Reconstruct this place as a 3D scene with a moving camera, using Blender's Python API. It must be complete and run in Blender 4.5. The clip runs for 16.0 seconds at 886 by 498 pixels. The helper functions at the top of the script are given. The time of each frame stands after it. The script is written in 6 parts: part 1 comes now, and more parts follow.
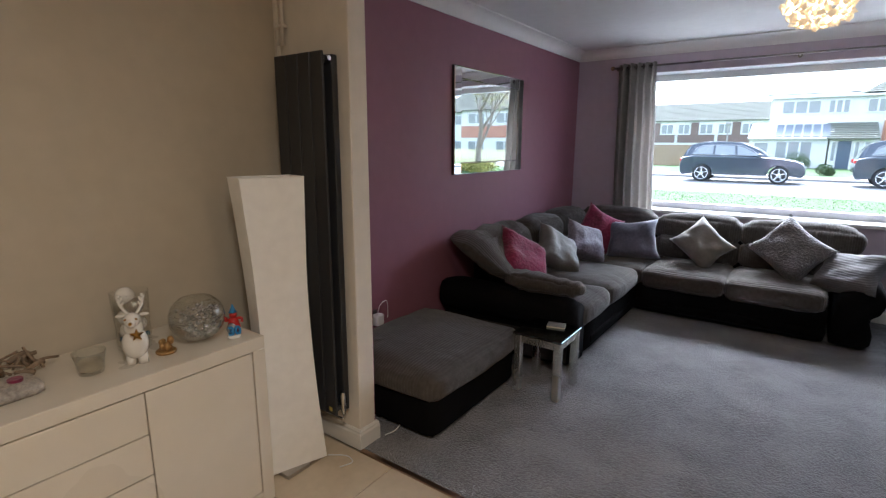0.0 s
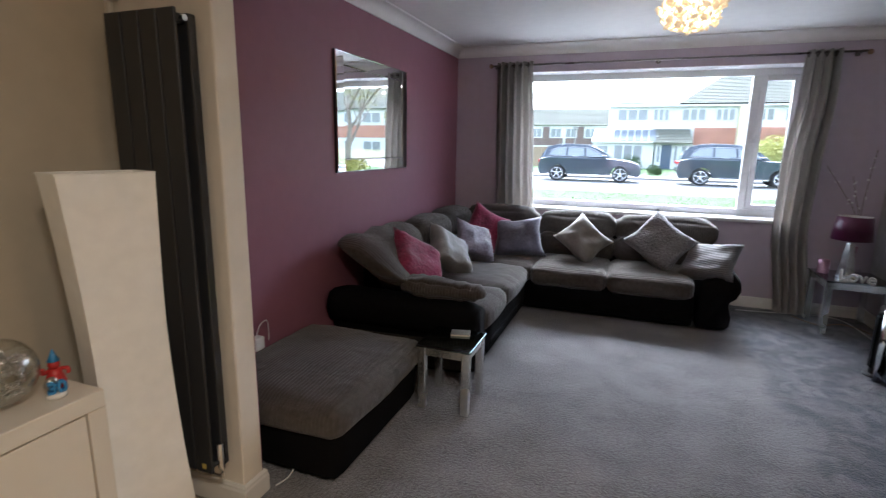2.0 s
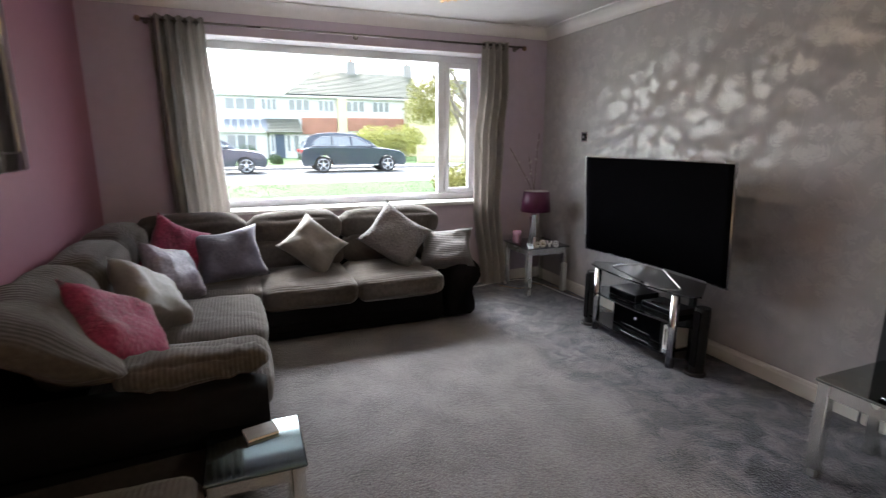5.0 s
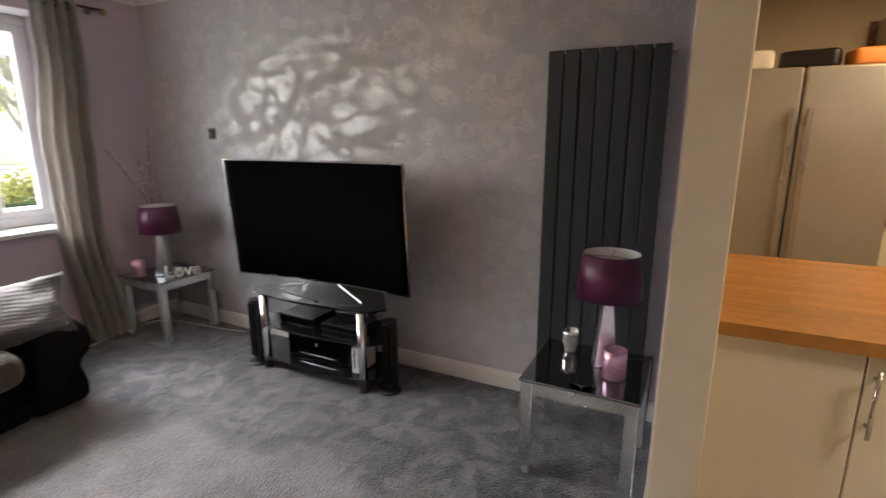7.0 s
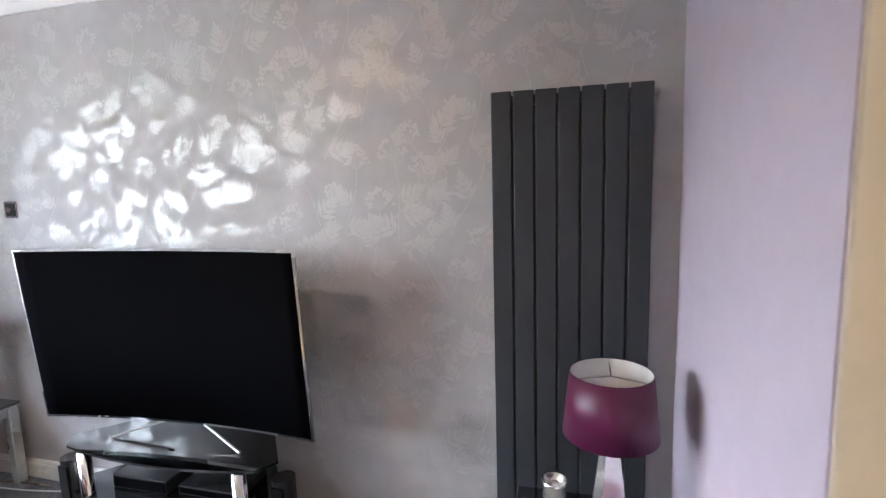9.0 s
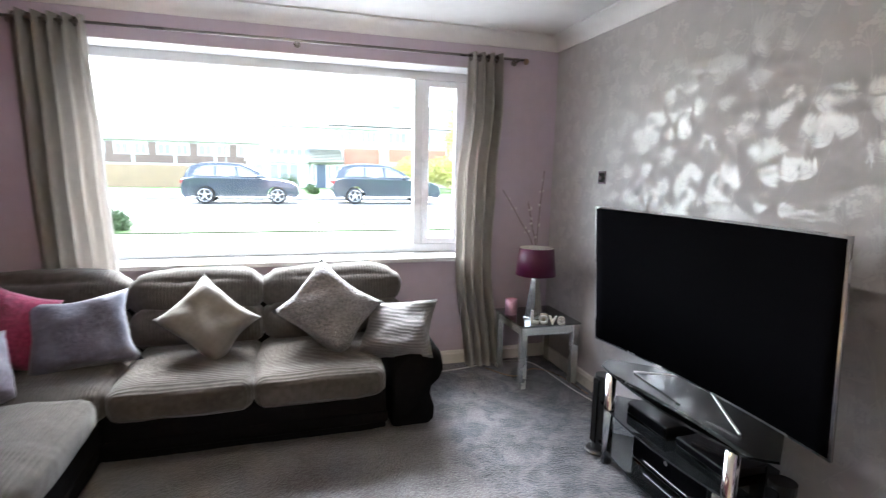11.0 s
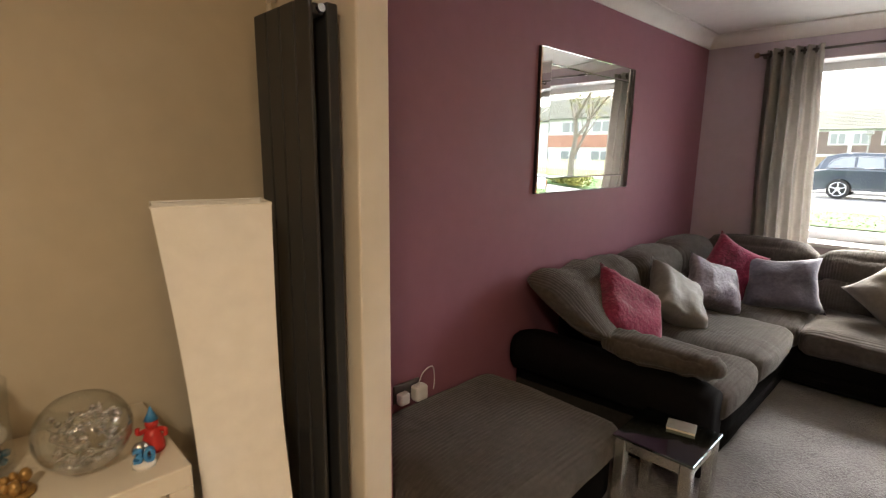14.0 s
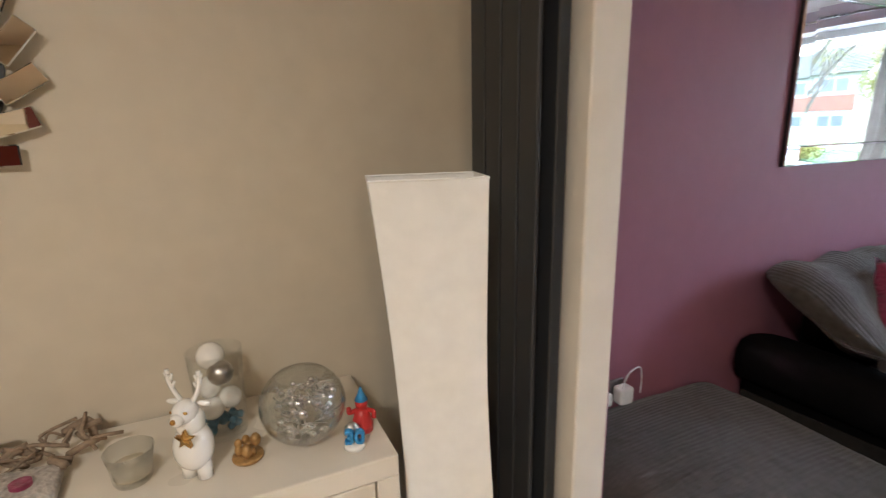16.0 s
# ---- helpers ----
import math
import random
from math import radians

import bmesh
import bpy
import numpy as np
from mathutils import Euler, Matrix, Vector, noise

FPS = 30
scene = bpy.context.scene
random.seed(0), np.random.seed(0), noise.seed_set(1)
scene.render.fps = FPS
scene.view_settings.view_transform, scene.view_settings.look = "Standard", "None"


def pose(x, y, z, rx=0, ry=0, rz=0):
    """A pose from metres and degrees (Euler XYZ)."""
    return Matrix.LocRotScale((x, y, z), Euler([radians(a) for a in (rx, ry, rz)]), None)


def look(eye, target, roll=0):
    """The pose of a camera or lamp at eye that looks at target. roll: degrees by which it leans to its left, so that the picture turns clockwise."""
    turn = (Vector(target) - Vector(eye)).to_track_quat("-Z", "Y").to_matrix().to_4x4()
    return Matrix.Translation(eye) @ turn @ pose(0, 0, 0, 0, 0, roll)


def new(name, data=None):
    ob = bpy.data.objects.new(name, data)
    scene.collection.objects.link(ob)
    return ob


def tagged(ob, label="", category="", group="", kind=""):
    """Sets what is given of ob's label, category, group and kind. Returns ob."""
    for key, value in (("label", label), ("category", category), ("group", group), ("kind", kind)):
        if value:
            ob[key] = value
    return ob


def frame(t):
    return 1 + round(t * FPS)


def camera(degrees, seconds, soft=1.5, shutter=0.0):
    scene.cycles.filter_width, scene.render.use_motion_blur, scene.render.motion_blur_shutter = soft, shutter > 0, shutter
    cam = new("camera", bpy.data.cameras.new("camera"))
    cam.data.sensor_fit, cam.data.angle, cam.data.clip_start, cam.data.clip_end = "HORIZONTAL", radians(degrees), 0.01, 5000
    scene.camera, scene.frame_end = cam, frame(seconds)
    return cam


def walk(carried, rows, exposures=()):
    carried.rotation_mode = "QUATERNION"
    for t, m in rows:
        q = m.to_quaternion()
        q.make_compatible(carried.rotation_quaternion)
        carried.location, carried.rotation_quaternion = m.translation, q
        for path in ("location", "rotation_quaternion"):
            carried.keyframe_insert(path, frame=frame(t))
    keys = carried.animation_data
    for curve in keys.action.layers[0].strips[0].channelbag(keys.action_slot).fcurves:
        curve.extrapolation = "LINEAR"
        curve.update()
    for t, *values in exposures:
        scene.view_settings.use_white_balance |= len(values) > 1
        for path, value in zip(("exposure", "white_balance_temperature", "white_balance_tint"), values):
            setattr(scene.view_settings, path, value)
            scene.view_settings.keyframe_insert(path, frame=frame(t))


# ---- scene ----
cam = camera(82.9, 16.0, soft=1.2, shutter=0.35)
PATH = [
    (0, (0.022, 0.839, 1.528), (-1.115, 2.433, 1.118), 0.3),
    (0.5, (-0.019, 0.855, 1.514), (-1.055, 2.517, 1.108), -0.1),
    (1, (-0.052, 0.872, 1.503), (-0.977, 2.599, 1.098), 0.4),
    (1.5, (-0.156, 0.954, 1.49), (-1.015, 2.714, 1.083), 0.1),
    (2, (-0.268, 1.046, 1.487), (-0.953, 2.881, 1.085), 1.0),
    (2.5, (-0.468, 1.119, 1.482), (-0.849, 3.041, 1.082), -0.4),
    (3, (-0.637, 1.242, 1.466), (-0.862, 3.189, 1.067), -0.5),
    (3.2, (-0.703, 1.319, 1.474), (-0.891, 3.272, 1.084), -0.3),
    (5.3, (-1.175, 2.057, 1.449), (-0.256, 3.778, 1.009), -0.6),
    (5.5, (-1.181, 2.143, 1.454), (-0.139, 3.791, 1.007), -1.3),
    (6, (-1.148, 2.321, 1.464), (0.144, 3.774, 0.992), -1.7),
    (6.5, (-0.998, 2.444, 1.485), (0.505, 3.682, 1.027), -1.6),
    (7, (-0.831, 2.589, 1.486), (0.91, 3.465, 1.036), -0.1),
    (7.5, (-0.655, 2.774, 1.515), (1.193, 3.397, 1.072), -2.0),
    (8, (-0.446, 2.849, 1.522), (1.444, 3.37, 1.127), -2.7),
    (8.5, (-0.256, 2.9, 1.56), (1.651, 3.423, 1.26), -1.2),
    (9, (-0.134, 2.981, 1.555), (1.779, 3.503, 1.294), -1.7),
    (9.5, (-0.069, 3.044, 1.53), (1.712, 3.912, 1.26), -2.0),
    (10, (-0.069, 3.043, 1.519), (1.267, 4.506, 1.247), -0.1),
    (10.2, (-0.1, 3.039, 1.512), (1.057, 4.649, 1.245), 0.0),
    (12.3, (-0.303, 2.213, 1.497), (-0.463, 4.179, 1.166), 3.4),
    (12.5, (-0.358, 2.095, 1.497), (-0.646, 4.048, 1.175), 3.4),
    (13, (-0.476, 1.859, 1.518), (-1.283, 3.655, 1.167), 1.2),
    (13.5, (-0.517, 1.741, 1.535), (-1.757, 3.267, 1.165), 0.9),
    (14, (-0.473, 1.653, 1.522), (-1.878, 3.026, 1.144), 0.7),
    (14.5, (-0.413, 1.562, 1.505), (-1.869, 2.859, 1.061), 0.5),
    (15, (-0.453, 1.523, 1.51), (-2.028, 2.665, 1.046), -0.1),
    (15.5, (-0.588, 1.593, 1.503), (-2.237, 2.624, 1.038), -0.2),
    (16, (-0.714, 1.669, 1.499), (-2.484, 2.475, 1.03), -1.2),
]
EXPOSURES = [(0, 3.08, 5400, 10), (3, 3.25, 5550, 10), (5.5, 3.25, 6200, 10), (6.5, 3.2, 6300, 10), (7, 3.5, 6400, 10), (8, 4.42, 5900, 10), (9, 4.64, 5600, 8), (10.2, 4.38, 5750, 6), (12.5, 3.7, 6300, 10), (13.2, 3.65, 7000, 10), (14.5, 3.45, 6500, 10), (15.2, 3.62, 5400, 10), (16, 3.98, 5250, 8)]
walk(cam, [(t, look(eye, target, roll)) for t, eye, target, roll in PATH], EXPOSURES)

# ---- world and light ----
world = bpy.data.worlds.new("overcast_sky")
scene.world = world
world.use_nodes = True
wn, wl = world.node_tree.nodes, world.node_tree.links
sky = wn.new("ShaderNodeTexSky")
sky.sky_type = 'NISHITA'
sky.sun_disc = False
sky.sun_elevation = radians(48)
sky.sun_rotation = radians(-8)
sky.dust_density = 4.0
sky.air_density = 1.2
soft_sky = wn.new("ShaderNodeHueSaturation")
soft_sky.inputs["Saturation"].default_value = 0.38
wl.new(sky.outputs[0], soft_sky.inputs["Color"])
wl.new(soft_sky.outputs[0], wn["Background"].inputs[0])
wn["Background"].inputs[1].default_value = 0.15


def lamp(name, kind, energy, color, m, **kw):
    data = bpy.data.lights.new(name, kind)
    data.energy, data.color = energy, color
    for key, value in kw.items():
        setattr(data, key, value)
    ob = new(name, data)
    ob.matrix_world = m
    return ob


lamp("sun", 'SUN', 0.6, (1, 0.96, 0.9), look((-2.2, 15, 16.2), (0, 0, 0)), angle=radians(35))
WARM = (1.0, 0.66, 0.34)
lamp("kitchen_light", 'AREA', 2.65, WARM, pose(2.1, 1.3, 2.49), shape='DISK', size=0.35)
# Unseen lamp added as fill, to brighten the cream wall and west nib.
lamp("dining_light", 'AREA', 3.6, (1.0, 0.82, 0.60), pose(0.2, 0.8, 2.49), shape='DISK', size=0.35)
lamp("chandelier_bulb", 'POINT', 1.2, (1.0, 0.76, 0.5), pose(-0.02, 4.66, 2.33), shadow_soft_size=0.05)


# ---- materials ----
def mat(name, color, rough=0.6, metal=0.0, var=0.12, scale=8.0, bump=0.1, bscale=120.0, dist=0.002, spec=0.5, sheen=0.0,
        emit=None, trans=0.0, alpha=1.0, wear=0.08, coat=0.0, island=0.0):
    m = bpy.data.materials.new(name)
    m.use_nodes = True
    n, l = m.node_tree.nodes, m.node_tree.links
    b = n["Principled BSDF"]
    b.inputs["Roughness"].default_value = rough
    b.inputs["Metallic"].default_value = metal
    b.inputs["Specular IOR Level"].default_value = spec
    b.inputs["Sheen Weight"].default_value = sheen
    b.inputs["Transmission Weight"].default_value = trans
    b.inputs["Coat Weight"].default_value = coat
    b.inputs["Alpha"].default_value = alpha
    co = n.new("ShaderNodeTexCoord")
    big = n.new("ShaderNodeTexNoise")
    big.inputs["Scale"].default_value = scale * 0.25
    big.inputs["Detail"].default_value = 5
    small = n.new("ShaderNodeTexNoise")
    small.inputs["Scale"].default_value = scale * 4
    small.inputs["Detail"].default_value = 6
    for t in (big, small):
        l.new(co.outputs["Object"], t.inputs["Vector"])
    add = n.new("ShaderNodeMath")
    add.operation = 'ADD'
    l.new(big.outputs[0], add.inputs[0])
    l.new(small.outputs[0], add.inputs[1])
    ramp = n.new("ShaderNodeMapRange")
    ramp.inputs["From Min"].default_value, ramp.inputs["From Max"].default_value = 0.65, 1.35
    ramp.inputs["To Min"].default_value, ramp.inputs["To Max"].default_value = 1 - var, 1 + var
    l.new(add.outputs[0], ramp.inputs["Value"])
    last = ramp.outputs[0]
    if island:
        info = n.new("ShaderNodeObjectInfo")
        r2 = n.new("ShaderNodeMapRange")
        r2.inputs["To Min"].default_value, r2.inputs["To Max"].default_value = 1 - island, 1 + island
        l.new(info.outputs["Random"], r2.inputs["Value"])
        mu = n.new("ShaderNodeMath")
        mu.operation = 'MULTIPLY'
        l.new(last, mu.inputs[0])
        l.new(r2.outputs[0], mu.inputs[1])
        last = mu.outputs[0]
    mul = n.new("ShaderNodeMix")
    mul.data_type, mul.blend_type = 'RGBA', 'MULTIPLY'
    mul.inputs[0].default_value = 1.0
    mul.inputs[6].default_value = (*color, 1)
    l.new(last, mul.inputs[7])
    l.new(mul.outputs[2], b.inputs["Base Color"])
    rr = n.new("ShaderNodeMapRange")
    rr.inputs["From Min"].default_value, rr.inputs["From Max"].default_value = 0.35, 0.65
    rr.inputs["To Min"].default_value, rr.inputs["To Max"].default_value = max(0.0, rough - wear * 0.6), min(1.0, rough + wear * 0.6)
    l.new(big.outputs[0], rr.inputs["Value"])
    l.new(rr.outputs[0], b.inputs["Roughness"])
    if bump:
        fine = n.new("ShaderNodeTexNoise")
        fine.inputs["Scale"].default_value = bscale
        fine.inputs["Detail"].default_value = 4
        l.new(co.outputs["Object"], fine.inputs["Vector"])
        bp = n.new("ShaderNodeBump")
        bp.inputs["Strength"].default_value = bump
        bp.inputs["Distance"].default_value = dist
        l.new(fine.outputs[0], bp.inputs["Height"])
        l.new(bp.outputs[0], b.inputs["Normal"])
    if emit:
        b.inputs["Emission Color"].default_value = (*emit[0], 1)
        b.inputs["Emission Strength"].default_value = emit[1]
    return m


def ribbed(m, axis, count, strength, distance=0.004):
    """Cord ribs along one axis, added over the material's fine relief."""
    n, l = m.node_tree.nodes, m.node_tree.links
    co = n.new("ShaderNodeTexCoord")
    w = n.new("ShaderNodeTexWave")
    w.bands_direction = axis
    w.inputs["Scale"].default_value = count
    w.inputs["Distortion"].default_value = 0.5
    w.inputs["Detail Scale"].default_value = 0.6
    l.new(co.outputs["Object"], w.inputs["Vector"])
    bp = n.new("ShaderNodeBump")
    bp.inputs["Strength"].default_value = strength
    bp.inputs["Distance"].default_value = distance
    l.new(w.outputs[0], bp.inputs["Height"])
    b = n["Principled BSDF"]
    if b.inputs["Normal"].links:
        l.new(b.inputs["Normal"].links[0].from_socket, bp.inputs["Normal"])
    l.new(bp.outputs[0], b.inputs["Normal"])
    return m


M_MAUVE = mat("mauve_paint", (0.28, 0.115, 0.158), 0.55, var=0.05, scale=3, bump=0.12, bscale=260)
M_LILAC = mat("lilac_paint", (0.505, 0.435, 0.515), 0.6, var=0.05, scale=3, bump=0.12, bscale=260)
M_CREAM = mat("cream_paint", (0.58, 0.515, 0.405), 0.6, var=0.05, scale=3, bump=0.12, bscale=260)
# Paler copy of the cream: light on the west nib put into the colour.
M_CREAM_BRIGHT = mat("brightened_cream_paint", (0.78, 0.72, 0.63), 0.5, var=0.05, scale=3, bump=0.12, bscale=260)
M_CEIL = mat("ceiling_paint", (0.74, 0.73, 0.72), 0.8, var=0.04, scale=3, bump=0.15, bscale=200)
M_WHITE = mat("white_gloss_paint", (0.78, 0.76, 0.72), 0.3, var=0.04, scale=4, bump=0.04)
M_UPVC = mat("white_upvc", (0.68, 0.68, 0.685), 0.28, var=0.03, bump=0.02)
M_PAPER_WALL = mat("silver_wallpaper", (0.46, 0.44, 0.44), 0.74, 0.02, spec=0.2, var=0.09, scale=2.5, bump=0.15, bscale=300, wear=0.15)
M_PATTERN = mat("metallic_leaf_print", (0.545, 0.525, 0.515), 0.53, 0.85, var=0.06, scale=6, bump=0.1, bscale=300)
M_CARPET = mat("grey_carpet", (0.176, 0.171, 0.186), 0.95, var=0.5, scale=15, bump=1.0, bscale=95, dist=0.02, spec=0.1, sheen=0.35)


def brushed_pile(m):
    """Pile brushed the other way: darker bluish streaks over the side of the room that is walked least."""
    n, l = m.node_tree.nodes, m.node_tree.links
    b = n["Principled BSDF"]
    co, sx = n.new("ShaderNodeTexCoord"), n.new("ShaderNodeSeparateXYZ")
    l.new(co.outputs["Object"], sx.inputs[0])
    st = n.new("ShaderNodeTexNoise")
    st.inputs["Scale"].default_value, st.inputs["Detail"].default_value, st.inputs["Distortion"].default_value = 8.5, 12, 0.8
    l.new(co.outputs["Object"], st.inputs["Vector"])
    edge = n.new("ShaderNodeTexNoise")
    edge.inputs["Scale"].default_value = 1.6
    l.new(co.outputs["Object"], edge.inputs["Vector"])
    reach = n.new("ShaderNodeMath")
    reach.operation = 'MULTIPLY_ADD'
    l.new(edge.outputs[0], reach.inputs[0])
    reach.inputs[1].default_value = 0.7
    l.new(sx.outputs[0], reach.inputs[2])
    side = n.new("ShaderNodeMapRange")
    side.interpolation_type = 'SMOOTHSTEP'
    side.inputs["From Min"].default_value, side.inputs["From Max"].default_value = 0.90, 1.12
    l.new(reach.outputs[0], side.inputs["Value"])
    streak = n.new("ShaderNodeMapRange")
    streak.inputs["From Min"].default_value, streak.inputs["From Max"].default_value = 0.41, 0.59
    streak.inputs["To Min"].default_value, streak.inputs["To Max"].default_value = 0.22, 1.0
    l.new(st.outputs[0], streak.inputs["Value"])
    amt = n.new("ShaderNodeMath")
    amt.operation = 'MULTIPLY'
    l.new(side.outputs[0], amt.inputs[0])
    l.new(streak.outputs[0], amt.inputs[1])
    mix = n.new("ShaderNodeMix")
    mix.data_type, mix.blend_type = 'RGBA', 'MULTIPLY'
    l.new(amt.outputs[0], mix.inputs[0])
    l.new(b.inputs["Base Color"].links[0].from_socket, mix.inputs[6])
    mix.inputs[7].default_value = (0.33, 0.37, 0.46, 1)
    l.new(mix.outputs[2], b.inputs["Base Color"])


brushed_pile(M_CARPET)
M_TILE = mat("cream_floor_tile", (0.60, 0.50, 0.36), 0.25, var=0.07, scale=5, bump=0.04, island=0.04)
M_GROUT = mat("beige_grout", (0.35, 0.29, 0.22), 0.85, var=0.15, scale=20)
M_ANTHRACITE = mat("anthracite_enamel", (0.028, 0.030, 0.034), 0.42, var=0.08, bump=0.06, bscale=400)
M_CHROME = mat("chrome", (0.80, 0.80, 0.81), 0.13, 1.0, var=0.04, bump=0.0)
M_STEEL = mat("brushed_steel", (0.50, 0.48, 0.46), 0.3, 1.0, var=0.06, bump=0.05, bscale=300)
M_MIRROR = mat("mirror_glass", (0.86, 0.88, 0.88), 0.015, 1.0, var=0.01, bump=0.0, wear=0.01)
M_OLD_MIRROR = mat("mirrored_panel", (0.80, 0.81, 0.79), 0.26, 0.92, var=0.10, bump=0.03, bscale=30)
M_BLACK = mat("black_plastic", (0.012, 0.012, 0.013), 0.35, var=0.1, bump=0.06, bscale=300)
M_SCREEN = mat("black_screen_glass", (0.004, 0.004, 0.005), 0.16, var=0.05, bump=0.0, spec=0.0, wear=0.05)
M_BLACK_GLASS = mat("black_glass", (0.010, 0.011, 0.012), 0.05, var=0.05, bump=0.0, spec=0.7)
M_SOFA = ribbed(mat("grey_cord_fabric", (0.070, 0.061, 0.054), 0.92, var=0.28, scale=9, bump=0.5, bscale=180, dist=0.003, spec=0.12, sheen=0.2), 'X', 17, 0.36, 0.005)
M_SOFA_Y = ribbed(mat("grey_cord_fabric_across", (0.070, 0.061, 0.054), 0.92, var=0.28, scale=9, bump=0.5, bscale=180, dist=0.003, spec=0.12, sheen=0.2), 'Y', 17, 0.36, 0.005)
M_SOFA_DARK = mat("black_woven_fabric", (0.0062, 0.0058, 0.0064), 0.85, var=0.2, scale=10, bump=0.4, bscale=220, spec=0.07)
M_SIDE = mat("charcoal_cord_side", (0.033, 0.030, 0.028), 0.9, var=0.2, scale=10, bump=0.4, bscale=200, spec=0.1)
M_PINK = mat("raspberry_plush", (0.235, 0.022, 0.07), 0.85, var=0.45, scale=14, bump=0.8, bscale=40, dist=0.01, sheen=0.25)
M_BEIGE_SATIN = mat("pale_grey_satin", (0.185, 0.172, 0.155), 0.55, var=0.14, scale=9, bump=0.4, bscale=25, dist=0.01, sheen=0.2)
M_LILAC_VELVET = mat("lilac_crushed_velvet", (0.19, 0.165, 0.215), 0.5, var=0.45, scale=13, bump=0.7, bscale=30, dist=0.01, sheen=0.35)
M_SLATE = mat("slate_lilac_velvet", (0.105, 0.105, 0.155), 0.65, var=0.3, scale=11, bump=0.6, bscale=30, dist=0.01, sheen=0.35)
M_FUR = mat("grey_plush", (0.185, 0.18, 0.19), 0.9, var=0.4, scale=16, bump=1.0, bscale=60, dist=0.014, sheen=0.3)
M_CURTAIN = mat("taupe_satin_curtain", (0.40, 0.375, 0.345), 0.42, var=0.08, scale=5, bump=0.25, bscale=300, sheen=0.4)


def creased(m, scale, distance, strength=1.0):
    """Soft folds and dents over the finer relief."""
    n, l = m.node_tree.nodes, m.node_tree.links
    co, tx, bp = n.new("ShaderNodeTexCoord"), n.new("ShaderNodeTexNoise"), n.new("ShaderNodeBump")
    tx.inputs["Scale"].default_value, tx.inputs["Detail"].default_value, tx.inputs["Distortion"].default_value = scale, 2, 0.5
    bp.inputs["Strength"].default_value, bp.inputs["Distance"].default_value = strength, distance
    l.new(co.outputs["Object"], tx.inputs["Vector"])
    l.new(tx.outputs[0], bp.inputs["Height"])
    b = n["Principled BSDF"]
    if b.inputs["Normal"].links:
        l.new(b.inputs["Normal"].links[0].from_socket, bp.inputs["Normal"])
    l.new(bp.outputs[0], b.inputs["Normal"])


for cloth in (M_SOFA, M_SOFA_Y):
    creased(cloth, 5.0, 0.016)
M_SHADE = mat("plum_satin_shade", (0.074, 0.005, 0.034), 0.42, var=0.15, scale=8, bump=0.3, bscale=250)
M_SHADE_IN = mat("white_shade_lining", (0.62, 0.60, 0.58), 0.6, var=0.05)
M_PAPER = mat("white_rice_paper", (0.90, 0.885, 0.85), 0.85, var=0.05, scale=5, bump=0.3, bscale=60)
creased(M_PAPER, 3.5, 0.012)
M_SIDEBOARD = mat("cream_lacquer", (0.70, 0.64, 0.54), 0.28, var=0.03, scale=3, bump=0.03)
# Dark colour standing in for the shade inside gaps and slots.
M_GAP = mat("dark_gap_shade", (0.03, 0.027, 0.023), 0.9, var=0.1)
M_CERAMIC = mat("white_glazed_ceramic", (0.82, 0.80, 0.76), 0.1, var=0.03, bump=0.01, coat=1.0)
M_GOLD = mat("gold_lustre", (0.70, 0.42, 0.12), 0.22, 1.0, var=0.15, bump=0.1, bscale=90)
M_BROWN = mat("carved_brown_resin", (0.42, 0.25, 0.09), 0.4, 0.5, var=0.35, scale=30, bump=0.5, bscale=90)
M_DRIFT = mat("grey_brown_driftwood", (0.26, 0.19, 0.13), 0.85, var=0.4, scale=18, bump=0.9, bscale=60, dist=0.006)
M_STONE = mat("speckled_grey_stone", (0.42, 0.38, 0.34), 0.7, var=0.5, scale=24, bump=0.8, bscale=90, dist=0.006)
M_WAX = mat("cream_candle_wax", (0.72, 0.64, 0.48), 0.5, var=0.04)
M_PINK_GLASS = mat("pink_mercury_glass", (0.62, 0.36, 0.48), 0.2, 0.55, var=0.25, scale=20, bump=0.4, bscale=70)
M_SILVER_GLASS = mat("silver_mercury_glass", (0.70, 0.69, 0.68), 0.2, 0.85, var=0.25, scale=20, bump=0.5, bscale=80)
M_RED = mat("red_painted_resin", (0.50, 0.03, 0.025), 0.4, var=0.1)
M_BLUE = mat("blue_painted_resin", (0.05, 0.24, 0.52), 0.4, var=0.1)
M_BLUE_BEAD = mat("teal_glass_beads", (0.06, 0.16, 0.24), 0.25, var=0.5, scale=40)
M_PLASTIC = mat("white_plastic", (0.75, 0.75, 0.75), 0.35, var=0.03, bump=0.0)
M_BRASS = mat("antique_brass", (0.40, 0.28, 0.20), 0.3, 1.0, var=0.1, bump=0.0)
M_PEWTER = mat("dark_pewter", (0.22, 0.20, 0.19), 0.3, 1.0, var=0.1, bump=0.0)
M_SHELL = mat("lit_shell_petal", (0.80, 0.66, 0.46), 0.4, var=0.15, scale=30, emit=((1.0, 0.74, 0.42), 0.05))
M_BEECH = mat("beech_block", (0.37, 0.165, 0.033), 0.4, var=0.22, scale=7, bump=0.08, island=0.15)
M_KITCHEN = mat("cream_gloss_door", (0.66, 0.60, 0.48), 0.22, var=0.03)
M_FRIDGE = mat("satin_silver_fridge", (0.44, 0.42, 0.38), 0.36, 0.75, var=0.05, bump=0.04, bscale=300)
M_MAROON = mat("maroon_paint", (0.16, 0.018, 0.012), 0.5, var=0.08)
M_FIRE = mat("orange_glass_print", (0.42, 0.10, 0.012), 0.2, var=0.45, scale=14)
